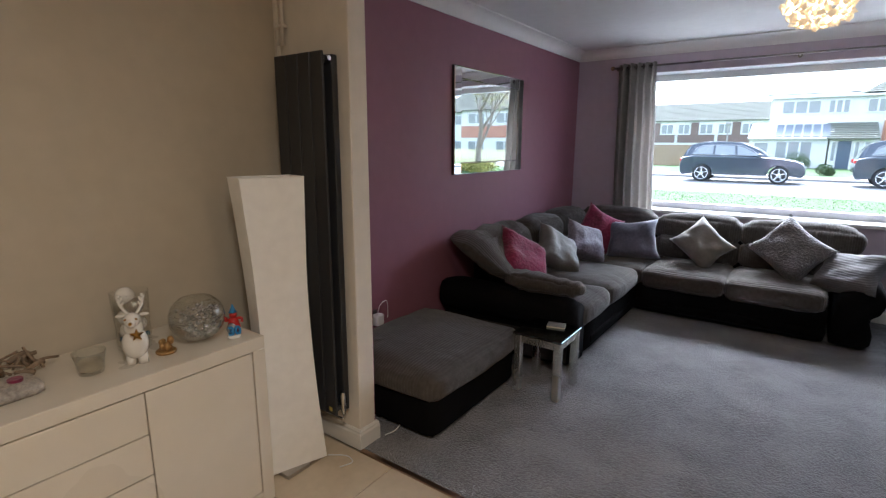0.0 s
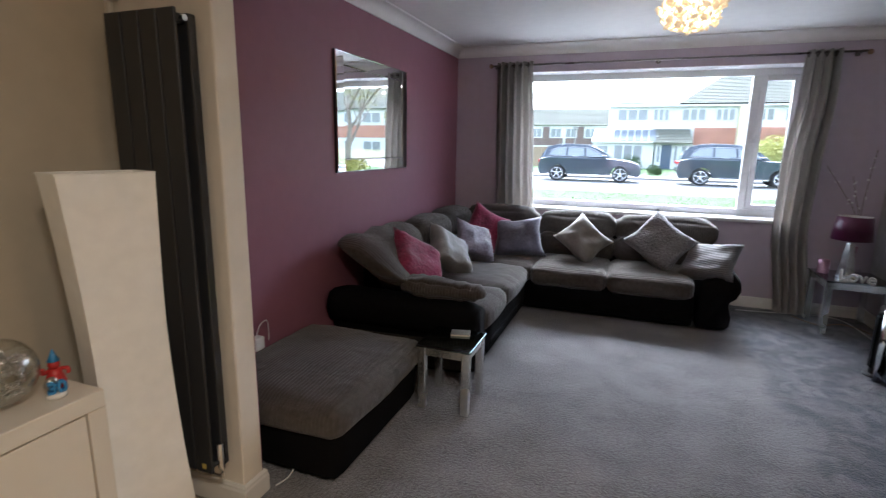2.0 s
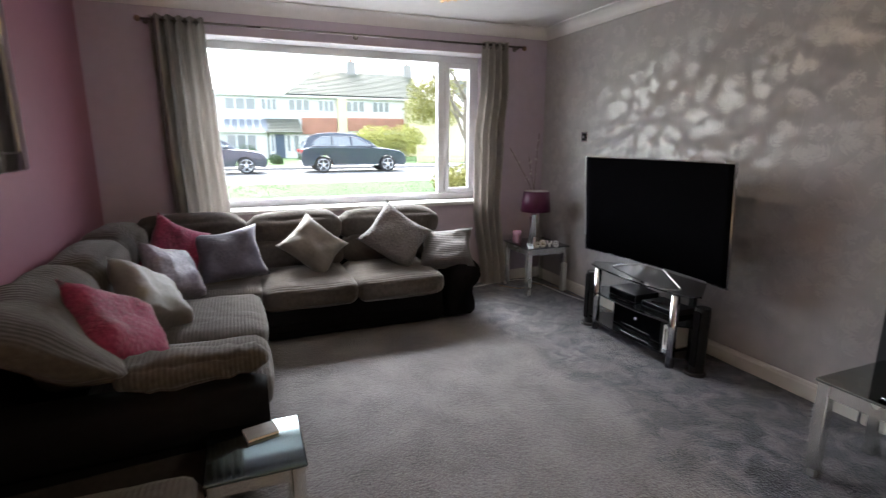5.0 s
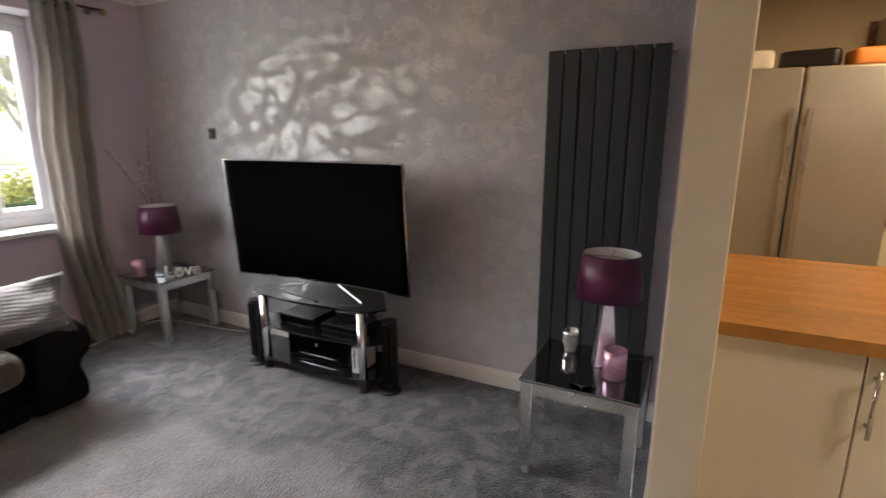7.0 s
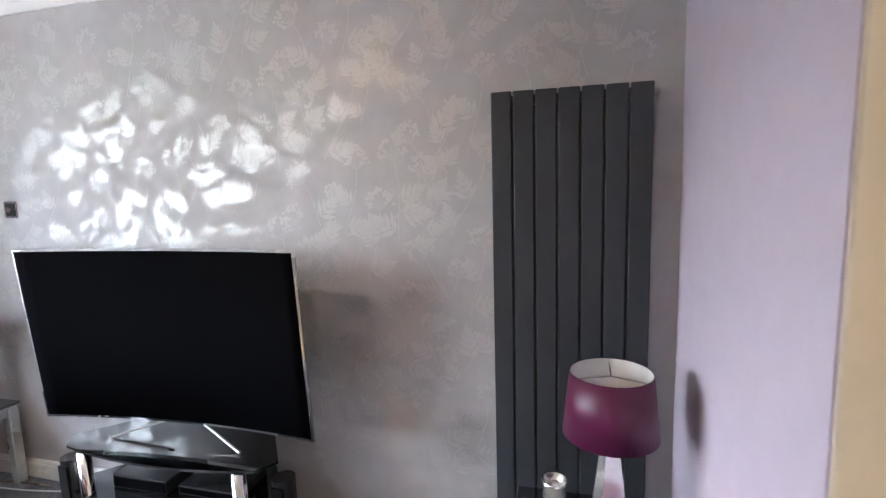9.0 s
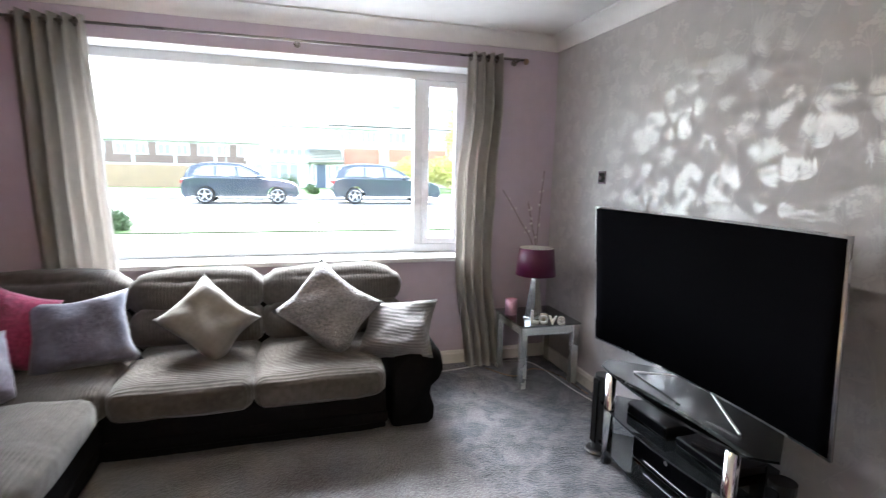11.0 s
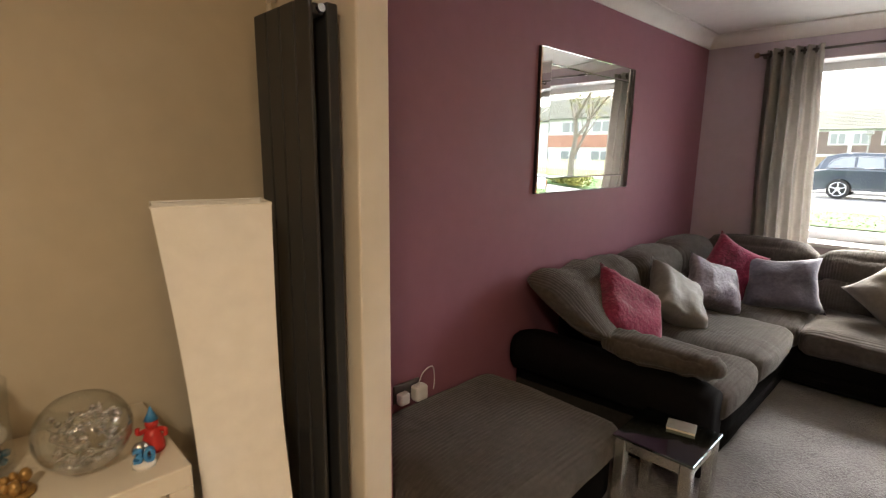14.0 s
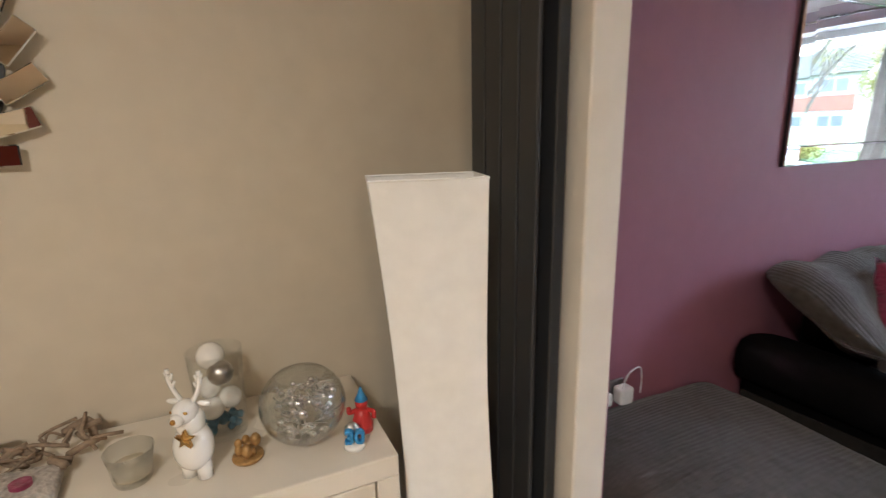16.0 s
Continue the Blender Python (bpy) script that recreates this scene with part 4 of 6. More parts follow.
for (x, y) in ((1.385, 5.075), (1.445, 4.085)):
    sp = thing("tower_speaker", (x, y, 0), "slim black tower loudspeaker on a round base beside the stand", "loudspeaker", "speakers beside the television")
    part("base", turned((x, y, 0.003), [(0.068, 0), (0.068, 0.008), (0.06, 0.016), (0.02, 0.018), (0.001, 0.018)]), M_BLACK, sp, smooth=False)
    part("cabinet", turn(loft([[(0.045 * math.cos(a) * 1.0, 0.045 * math.sin(a), z) for a in (2 * math.pi * k / 20 for k in range(20))] for z in (0.02, 0.44)]), pose(x + 0.01, y, 0)), M_BLACK, sp, smooth=False)
    part("grille", turn(box(-0.045, -0.036, -0.026, 0.026, 0.06, 0.42, 0.006), pose(x + 0.005, y, 0)), M_SOFA_DARK, sp)


# ---- mirrored tables ----
def mirrored_table(name, x0, x1, y0, y1, h, leg, apron, label, top_mat):
    t = thing(name, ((x0 + x1) / 2, (y0 + y1) / 2, 0), label, "side table")
    for x in (x0, x1 - leg):
        for y in (y0, y1 - leg):
            l = part("leg", box(x, x + leg, y, y + leg, 0.003, h - 0.012, 0.004, 1), M_OLD_MIRROR, t)
    for a in ((x0 + leg, x1 - leg, y0 + 0.006, y0 + 0.024), (x0 + leg, x1 - leg, y1 - 0.024, y1 - 0.006), (x0 + 0.006, x0 + 0.024, y0 + leg, y1 - leg), (x1 - 0.024, x1 - 0.006, y0 + leg, y1 - leg)):
        part("apron", box(*a, h - 0.012 - apron, h - 0.012, 0.002, 1), M_OLD_MIRROR, t)
    part("under_panel", box(x0 + 0.02, x1 - 0.02, y0 + 0.02, y1 - 0.02, h - 0.022, h - 0.013), M_BLACK, t)
    part("tabletop", box(x0 - 0.008, x1 + 0.008, y0 - 0.008, y1 + 0.008, h - 0.012, h, 0.003, 1), top_mat, t, "bevelled mirrored top")
    return t


M_TOP = mat("dark_mirror_top", (0.30, 0.32, 0.32), 0.04, 1.0, var=0.03, bump=0.0, wear=0.02)
M_TOP_BLUE = mat("blue_grey_mirror_top", (0.20, 0.26, 0.28), 0.06, 1.0, var=0.05, bump=0.0, wear=0.03)
mirrored_table("side_table", 1.295, 1.745, 5.89, 6.36, 0.46, 0.05, 0.06, "square mirrored side table in the window corner", M_TOP)
mirrored_table("side_table", 1.085, 1.555, 2.70, 3.18, 0.46, 0.05, 0.06, "square mirrored side table beside the radiator", M_TOP)
mirrored_table("nest_table", -1.325, -1.02, 3.495, 3.81, 0.39, 0.045, 0.05, "small mirrored table beside the footstool", M_TOP_BLUE)
bk = thing("notepad", (-1.16, 3.71, 0.391), "small cream notepad on the mirrored table", "notepad")
part("pages", turn(box(-0.055, 0.055, -0.04, 0.04, 0.0, 0.010, 0.001, 1), pose(-1.15, 3.735, 0.391, 0, 0, 14)), M_WAX, bk)
part("cover", turn(box(-0.056, 0.056, -0.041, 0.041, 0.0101, 0.0115), pose(-1.15, 3.735, 0.391, 0, 0, 14)), M_BEIGE_SATIN, bk)


# ---- table lamps ----
def table_lamp(x, y, z, rz, label):
    l = thing("table_lamp", (x, y, z), label, "lamp", "matching table lamps")
    m = pose(x, y, z, 0, 0, rz)
    part("foot", turn(box(-0.052, 0.052, -0.052, 0.052, 0.001, 0.012, 0.003), m), M_CHROME, l)
    rings = [[(s * sx, s * sy, h) for sx, sy in ((-1, -1), (1, -1), (1, 1), (-1, 1))] for s, h in ((0.046, 0.012), (0.042, 0.05), (0.020, 0.29), (0.017, 0.30))]
    part("crystal_base", turn(loft(rings), m), M_OLD_MIRROR, l, "mirrored pyramid base")
    part("stem", tube((x, y, z + 0.30), (x, y, z + 0.40), 0.008), M_CHROME, l, smooth=True)
    sh = turned((x, y, z), [(0.142, 0.325), (0.122, 0.52), (0.120, 0.52), (0.140, 0.325)], 40)
    part("shade", sh, M_SHADE, l, "plum satin drum shade", True)
    part("lining", turned((x, y, z), [(0.1385, 0.326), (0.1185, 0.519), (0.118, 0.519), (0.138, 0.326)], 40), M_SHADE_IN, l, "white lining", True)
    for a in range(3):
        part("shade_wire", tube((x, y, z + 0.505), (x + 0.117 * math.cos(a * 2.09), y + 0.117 * math.sin(a * 2.09), z + 0.512), 0.002, seg=6), M_CHROME, l)
    return l


table_lamp(1.385, 2.885, 0.46, 20, "plum satin table lamp with mirrored base, beside the radiator")
table_lamp(1.465, 6.06, 0.46, 25, "plum satin table lamp with mirrored base, by the curtain")
cab = smooth_line([(1.42, 2.86, 0.468), (1.50, 2.74, 0.466), (1.56, 2.695, 0.462), (1.575, 2.69, 0.40), (1.575, 2.70, 0.1), (1.62, 2.72, 0.008)])
solo("lamp_cable", pipe(cab, 0.003, 6), M_BLACK, "thin black lamp cable over the table edge", "cable", smooth=True)


def glass_pot(name, x, y, z, r, h, m, label, wax=True, flare=0.0):
    g = thing(name, (x, y, z), label, "candle holder")
    part("glass", turned((x, y, z), [(r * 0.9, 0.001), (r, 0.01), (r * (1 + flare * 0.3), h * 0.6), (r * (1 + flare), h), (r * (0.94 + flare), h), (r * 0.93, 0.02), (0.001, 0.015)], 28), m, g, smooth=True)
    if wax:
        part("candle", turned((x, y, z), [(r * 0.9, 0.016), (r * 0.9, h * 0.55), (0.001, h * 0.55)], 24), M_WAX, g, "", True)
    return g


glass_pot("tealight_holder", 1.265, 2.825, 0.46, 0.05, 0.13, M_PINK_GLASS, "pink mercury-glass candle holder on the mirrored table", False)
sv = thing("goblet_holder", (1.46, 3.055, 0.46), "small silver mercury-glass goblet on the mirrored table", "candle holder")
part("bowl", turned((1.46, 3.055, 0.46), [(0.028, 0.001), (0.026, 0.012), (0.034, 0.03), (0.040, 0.055), (0.036, 0.085), (0.043, 0.105), (0.041, 0.105), (0.032, 0.08), (0.001, 0.03)], 28), M_SILVER_GLASS, sv, smooth=True)
co = thing("coaster", (1.12, 2.93, 0.46), "round mirrored coaster on small chrome feet", "coaster")
part("plate", turned((1.155, 2.93, 0.46), [(0.001, 0.012), (0.055, 0.012), (0.055, 0.017), (0.001, 0.017)], 32), M_TOP, co)
for a in range(4):
    part("foot", tube((1.155 + 0.04 * math.cos(a * 1.571), 2.93 + 0.04 * math.sin(a * 1.571), 0.461), (1.155 + 0.04 * math.cos(a * 1.571), 2.93 + 0.04 * math.sin(a * 1.571), 0.472), 0.005), M_CHROME, co)
glass_pot("tealight_holder", 1.345, 6.19, 0.46, 0.045, 0.12, M_PINK_GLASS, "pink glass candle holder on the corner table", False)
glass_pot("tealight_holder", 1.50, 5.97, 0.46, 0.030, 0.10, M_CLEAR, "clear glass candle holder beside the lamp", True)


def words(text, size, depth):
    """Raised lettering as a mesh, standing upright along x."""
    cu = bpy.data.curves.new("lettering", 'FONT')
    cu.body, cu.size, cu.extrude, cu.bevel_depth = text, size, depth, 0.002
    cu.align_x = 'CENTER'
    ob = bpy.data.objects.new("lettering", cu)
    scene.collection.objects.link(ob)
    me = bpy.data.meshes.new_from_object(ob.evaluated_get(bpy.context.evaluated_depsgraph_get()))
    bpy.data.objects.remove(ob)
    b = bmesh.new()
    b.from_mesh(me)
    bpy.data.meshes.remove(me)
    return turn(b, Matrix.Rotation(radians(90), 4, 'X'))


lv = turn(words("Love", 0.125, 0.012), pose(1.50, 5.915, 0.462, 0, 0, -28))
solo("word_ornament", lv, M_PLASTIC, "white cut-out word ornament on the corner table", "ornament")

# twigs in a slim vase behind the lamp
vs = thing("twig_vase", (1.56, 6.26, 0.46), "slim glass vase of tall blossom twigs", "vase")
part("vase", turned((1.56, 6.26, 0.46), [(0.04, 0.001), (0.035, 0.02), (0.022, 0.14), (0.03, 0.24), (0.027, 0.24), (0.018, 0.14), (0.001, 0.02)], 20), M_PINK_GLASS, vs, "pink glass vase", True)
tw = random.Random(3)
for k, (dx, dy, top) in enumerate(((-0.30, -0.03, 1.38), (0.05, 0.02, 1.52), (-0.12, -0.08, 1.30))):
    pts = [(1.56, 6.26, 0.50), (1.56 + dx * 0.1, 6.26 + dy * 0.2, 0.95), (1.56 + dx * 0.5, 6.26 + dy * 0.6, 0.5 + (top - 0.5) * 0.75), (1.56 + dx, 6.26 + dy, top)]
    line = smooth_line(pts, 6)
    twig = part("twig", pipe(line, 0.0028, 6), M_BARK, vs, "", True)
    bl = None
    for q in range(8):
        p = line[len(line) // 2 + int(tw.random() * (len(line) // 2 - 1))]
        bl = ball(p + Vector((tw.uniform(-0.015, 0.015), tw.uniform(-0.015, 0.015), tw.uniform(-0.01, 0.01))), tw.uniform(0.005, 0.009), 6, bm=bl)
    part("blossom", bl, M_PLASTIC, twig, "white blossom beads", True)

# ---- wall fittings ----
th = thing("thermostat", (XE, 5.80, 1.483), "small chrome-edged black wall control", "switch")
part("plate", box(XE - 0.008, XE, 5.758, 5.842, 1.44, 1.526, 0.002, 1), M_CHROME, th)
part("face", box(XE - 0.010, XE - 0.008, 5.770, 5.830, 1.452, 1.514), M_BLACK, th)
part("dial", tube((XE - 0.024, 5.795, 1.483), (XE - 0.010, 5.795, 1.483), 0.014, seg=18), M_CHROME, th)
sk = thing("wall_socket", (XW, 3.07, 0.42), "double wall socket with white plugs and a looped charger lead", "socket")
part("plate", box(XW, XW + 0.010, 2.99, 3.145, 0.375, 0.465, 0.003, 1), M_PEWTER, sk, "dark metal plate")
part("plug", box(XW + 0.010, XW + 0.05, 3.00, 3.055, 0.375, 0.43, 0.008), M_PLASTIC, sk, "white plug")
part("plug", box(XW + 0.010, XW + 0.065, 3.085, 3.155, 0.37, 0.445, 0.012), M_PLASTIC, sk, "white charger plug")
part("lead", pipe(smooth_line([(XW + 0.05, 3.10, 0.44), (XW + 0.06, 3.12, 0.51), (XW + 0.05, 3.19, 0.52), (XW + 0.04, 3.215, 0.45), (XW + 0.05, 3.20, 0.40)]), 0.003, 6), M_PLASTIC, sk, "", True)
for pts, m, lab in (([(1.70, 5.55, 0.012), (1.66, 5.80, 0.01), (1.60, 6.30, 0.012), (1.40, 6.40, 0.012), (1.0, 6.33, 0.012), (0.75, 6.30, 0.012)], M_PLASTIC, "loose white cable along the skirting"),
                    ([(-1.62, 2.62, 0.014), (-1.60, 2.68, 0.02), (-1.61, 2.74, 0.03)], M_PLASTIC, "short white cable by the short wall"),
                    ([(1.20, 6.30, 0.012), (1.35, 6.10, 0.012), (1.55, 6.20, 0.012), (1.68, 6.05, 0.012), (1.72, 5.7, 0.012)], M_BRASS, "loose gold cable under the corner table")):
    solo("cable", pipe(smooth_line(pts), 0.004, 6), m, lab, "cable", smooth=True)

# ---- chandelier ----
CH = Vector((-0.02, 4.66, 2.34))
ch = thing("chandelier", CH, "round ceiling light made of lit cream shell petals", "ceiling light")
part("canopy", turned((CH.x, CH.y, ZC - 0.03), [(0.001, 0), (0.06, 0.0), (0.065, 0.02), (0.065, 0.029)], 28), M_CHROME, ch, "chrome ceiling plate", True)
part("frame", tube((CH.x, CH.y, CH.z + 0.10), (CH.x, CH.y, ZC - 0.03), 0.012), M_CHROME, ch)
cr = random.Random(9)
pb = bmesh.new()
bmesh.ops.create_icosphere(pb, subdivisions=1, radius=1)
for v in pb.verts:
    v.co.z *= 0.45
    v.co *= 1 + 0.35 * noise.noise(v.co * 2.5)
petal_ob = None
for k in range(230):
    zz = 1 - 2 * (k + 0.5) / 230
    if zz > 0.75:
        continue
    a = k * 2.39996
    rr = math.sqrt(1 - zz * zz)
    rad = 0.165 + cr.uniform(-0.03, 0.035)
    p = Vector((rad * rr * math.cos(a), rad * rr * math.sin(a), zz * 0.13 + cr.uniform(-0.015, 0.015)))
    if petal_ob is None:
        petal_ob = link_mesh("petal", pb, M_SHELL)
        ob = petal_ob
    else:
        ob = new("petal", petal_ob.data)
    ob.parent = ch
    s = cr.uniform(0.016, 0.030)
    ob.matrix_basis = Matrix.Translation(p) @ Euler((cr.uniform(0, 6), cr.uniform(0, 6), cr.uniform(0, 6))).to_matrix().to_4x4() @ Matrix.Diagonal((s, s, s, 1))

# ---- sideboard and what stands on it ----
sb = thing("sideboard", (-1.92, 1.15, 0), "low cream lacquered sideboard with drawers and push-open doors", "sideboard")
SB0, SB1, SBX, SBT = 0.33, 1.993, -1.70, 0.757
part("top", box(XW + 0.018, SBX, SB0, SB1, SBT - 0.055, SBT, 0.004), M_SIDEBOARD, sb)
part("side_panel", box(XW + 0.018, SBX, SB1 - 0.055, SB1, 0.003, SBT - 0.055, 0.003), M_SIDEBOARD, sb)
part("side_panel", box(XW + 0.018, SBX, SB0, SB0 + 0.055, 0.003, SBT - 0.055, 0.003), M_SIDEBOARD, sb)
# Carcass coloured dark, so that the door and drawer gaps look shaded.
part("carcass", box(XW + 0.02, SBX - 0.022, SB0 + 0.055, SB1 - 0.055, 0.003, SBT - 0.06), M_GAP, sb, "carcass coloured dark as shade between the fronts")
part("plinth", box(XW + 0.02, SBX, SB0 + 0.055, SB1 - 0.055, 0.003, 0.06, 0.003), M_SIDEBOARD, sb)
part("door", box(SBX - 0.021, SBX - 0.003, 1.526, 1.934, 0.064, 0.697, 0.002, 1), M_SIDEBOARD, sb)
part("door", box(SBX - 0.021, SBX - 0.003, 0.389, 0.80, 0.064, 0.697, 0.002, 1), M_SIDEBOARD, sb)
for z0, z1 in ((0.064, 0.234), (0.238, 0.388), (0.392, 0.541), (0.545, 0.697)):
    part("drawer", box(SBX - 0.021, SBX - 0.003, 0.804, 1.522, z0, z1, 0.002, 1), M_SIDEBOARD, sb)

# paper floor lamp
pl = thing("paper_floor_lamp", (-1.86, 2.2, 0), "tall white rice-paper floor lamp, square and slightly twisted", "floor lamp")
rings = []
for k in range(25):
    t = k / 24
    z = 0.02 + 1.37 * t
    cy = 2.205 - 0.086 * t
    w = 0.140 - 0.026 * math.sin(math.pi * min(1, t * 0.95)) - 0.002 * t
    d = 0.080 - 0.010 * math.sin(math.pi * t) - 0.008 * t
    tw_a = radians(-19 + 5 * t)
    cx = -1.845 + 0.05 * t
    ring = []
    for sx, sy in ((1, -1), (1, -0.33), (1, 0.33), (1, 1), (0.33, 1), (-0.33, 1), (-1, 1), (-1, 0.33), (-1, -0.33), (-1, -1), (-0.33, -1), (0.33, -1)):
        x, y = sx * d, sy * w
        x, y = x * math.cos(tw_a) - y * math.sin(tw_a), x * math.sin(tw_a) + y * math.cos(tw_a)
        nz = 0.003 * noise.noise(Vector((x * 9, y * 9, z * 3)))
        ring.append((cx + x + nz, max(2.0, cy + y) if z < 0.77 else cy + y, z))
    rings.append(ring)
pb = loft(rings, caps=False)
part("paper_shade", pb, M_PAPER, pl, "white rice paper")
top = rings[-1]
rim = [Vector(p) for p in (top[0], top[3], top[6], top[9], top[0])]
part("wire_rim", pipe(rim, 0.003, 6), M_PAPER, pl)
c0 = sum((Vector(p) for p in rings[0]), Vector()) / 12
part("base", box(c0.x - 0.10, c0.x + 0.10, c0.y - 0.11, c0.y + 0.11, 0.003, 0.022, 0.003), M_STEEL, pl)
part("cable", pipe(smooth_line([(-1.74, 2.33, 0.008), (-1.66, 2.38, 0.008), (-1.60, 2.36, 0.008), (-1.62, 2.30, 0.008)]), 0.003, 6), M_PLASTIC, pl, "white cable")

# deer figure, one mesh with a gold star
TOP = SBT + 0.001


def figure(x, y, rz):
    b = ball((0, 0, 0.075), 0.045, 20, (0.95, 0.95, 1.25))
    ball((0, 0, 0.135), 0.034, 18, (0.95, 0.9, 1.1), bm=b)
    ball((0.012, 0, 0.165), 0.026, 18, (1.15, 1, 1), bm=b)
    ball((0.038, 0, 0.160), 0.015, 12, bm=b)
    for s in (-1, 1):
        tube((0, s * 0.018, 0.0), (0, s * 0.018, 0.04), 0.017, 0.016, bm=b)
        ball((-0.004, s * 0.036, 0.178), 0.011, 10, (0.6, 1.5, 0.6), bm=b)
        pipe(smooth_line([(0, s * 0.014, 0.185), (0, s * 0.027, 0.205), (0, s * 0.036, 0.232), (0, s * 0.036, 0.255)]), 0.005, 8, bm=b)
        for (yy, zz) in ((0.022, 0.228), (0.026, 0.246), (0.043, 0.248)):
            tube((0, s * 0.031, zz - 0.018), (0, s * yy, zz), 0.004, 0.003, 6, bm=b)
    n0 = len(b.faces)
    star = []
    for k in range(10):
        r = 0.022 if k % 2 == 0 else 0.009
        star.append((r * math.sin(k * math.pi / 5), 0.118 + r * math.cos(k * math.pi / 5)))
    loft([[(0.047, 0.014 + y, z) for y, z in star], [(0.036, 0.014 + y, z) for y, z in star]], bm=b)
    for s in (-1, 1):
        ball((0.032, s * 0.013, 0.173), 0.0055, 8, (0.6, 1.5, 0.7), bm=b)
    ball((0.052, 0, 0.163), 0.006, 8, bm=b)
    b.faces.ensure_lookup_table()
    for f in b.faces[n0:]:
        f.material_index = 1
    turn(b, pose(x, y, TOP, 0, 0, rz))
    ob = solo("deer_figurine", b, M_CERAMIC, "glossy white ceramic deer ornament holding a gold star", "ornament", smooth=True)
    ob.data.materials.append(M_GOLD)
    return ob


figure(-1.83, 1.566, -32)

# globe bowl of silver trinkets
gb = thing("glass_bowl", (-1.86, 1.808, TOP), "clear round glass bowl filled with silver ornaments", "bowl")
R0 = 0.103
prof = [(R0 * math.cos(a) if abs(math.cos(a)) > 0.05 else 0.001, R0 * 0.93 * (1 + math.sin(a)) + 0.002) for a in (-math.pi / 2 + 0.35 + (math.pi - 0.35 - 0.62) * k / 20 for k in range(21))]
inner = [(r * 0.97, z * 0.985 + 0.002) for r, z in prof]
part("globe", turned((-1.86, 1.808, TOP), prof + inner[::-1], 36), M_BOWL, gb, "thin clear glass", True)
gr = random.Random(4)
for k in range(120):
    a, z = gr.uniform(0, 6.28), gr.uniform(0.022, 0.135)
    r = math.sqrt(gr.random()) * 0.92 * math.sqrt(max(0.0004, 0.088 ** 2 - (z - 0.092) ** 2))
    c = (-1.86 + r * math.cos(a), 1.808 + r * math.sin(a), TOP + z)
    if k % 3:
        b = ball(c, gr.uniform(0.005, 0.011), 8)
        part("bauble", b, M_CHROME if k % 4 else M_CLEAR, gb, "small silver bauble", True)
    else:
        pts = [Vector(c) + Vector((gr.uniform(-0.02, 0.02), gr.uniform(-0.02, 0.02), gr.uniform(-0.015, 0.015))) for _ in range(4)]
        part("tinsel", pipe(smooth_line(pts, 4), 0.0022, 5), M_SILVER_GLASS, gb, "curled silver tinsel", True)

# tall vase of baubles
tvz = thing("bauble_vase", (-1.985, 1.625, TOP), "tall clear glass vase of white and silver baubles over teal beads", "vase")
part("glass", turned((-1.985, 1.625, TOP), [(0.055, 0.002), (0.058, 0.02), (0.060, 0.14), (0.065, 0.226), (0.063, 0.226), (0.058, 0.14), (0.055, 0.02), (0.001, 0.01)], 32), M_CLEAR, tvz, "clear glass", True)
for (dx, dy, z, r, m) in ((0.010, -0.02, 0.078, 0.030, M_CERAMIC), (0.0, 0.024, 0.092, 0.028, M_CERAMIC), (0.014, 0.008, 0.168, 0.031, M_STEEL), (-0.012, -0.010, 0.206, 0.034, M_CERAMIC), (0.0, -0.022, 0.130, 0.028, M_CERAMIC)):
    part("bauble", ball((-1.985 + dx, 1.625 + dy, TOP + z), r, 16), m, tvz, "", True)
for k in range(26):
    a, r = gr.uniform(0, 6.28), math.sqrt(gr.random()) * 0.046
    part("bead", ball((-1.985 + r * math.cos(a), 1.625 + r * math.sin(a), TOP + gr.uniform(0.02, 0.05)), 0.010, 6), M_BLUE_BEAD, tvz, "teal bead", True)

# small ornaments
carved = thing("carved_ornament", (-1.845, 1.672, TOP), "small gold-brown carved ornament on a round base", "ornament")
part("base", turned((-1.845, 1.672, TOP), [(0.034, 0), (0.036, 0.006), (0.034, 0.010), (0.001, 0.010)], 20), M_BROWN, carved, "", True)
for k in range(9):
    part("carved_leaf", ball((-1.845 + gr.uniform(-0.02, 0.02), 1.672 + gr.uniform(-0.02, 0.02), TOP + gr.uniform(0.015, 0.05)), gr.uniform(0.008, 0.015), 8, (1, 1, 1.3)), M_BROWN, carved, "", True)
fg = turned((0, 0, 0), [(0.026, 0), (0.027, 0.02), (0.020, 0.045), (0.015, 0.06), (0.001, 0.062)], 18)
ball((0, 0, 0.073), 0.016, 14, bm=fg)
for s in (-1, 1):
    pipe(smooth_line([(0, s * 0.014, 0.055), (0.01, s * 0.03, 0.055), (0.014, s * 0.03, 0.07 if s < 0 else 0.04)]), 0.006, 8, bm=fg)
n0 = len(fg.faces)
turned((0, 0, 0.084), [(0.017, 0), (0.008, 0.018), (0.001, 0.036)], 16, bm=fg)
fg.faces.ensure_lookup_table()
for f in fg.faces[n0:]:
    f.material_index = 1
fo = solo("small_figurine", turn(fg, pose(-1.835, 1.945, TOP, 0, 0, -20)), M_RED, "tiny red robed figurine with a pointed blue hat", "ornament", smooth=True)
fo.data.materials.append(M_BLUE)
nb = thing("number_ornament", (-1.775, 1.908, TOP), "small blue number ornament on a white base", "ornament")
part("base", turned((-1.775, 1.908, TOP), [(0.026, 0), (0.026, 0.010), (0.022, 0.013), (0.001, 0.013)], 20), M_CERAMIC, nb, "white base", True)
part("numerals", turn(words("30", 0.048, 0.006), pose(-1.770, 1.908, TOP + 0.013, 0, 0, 70)), M_BLUE, nb, "blue numerals")
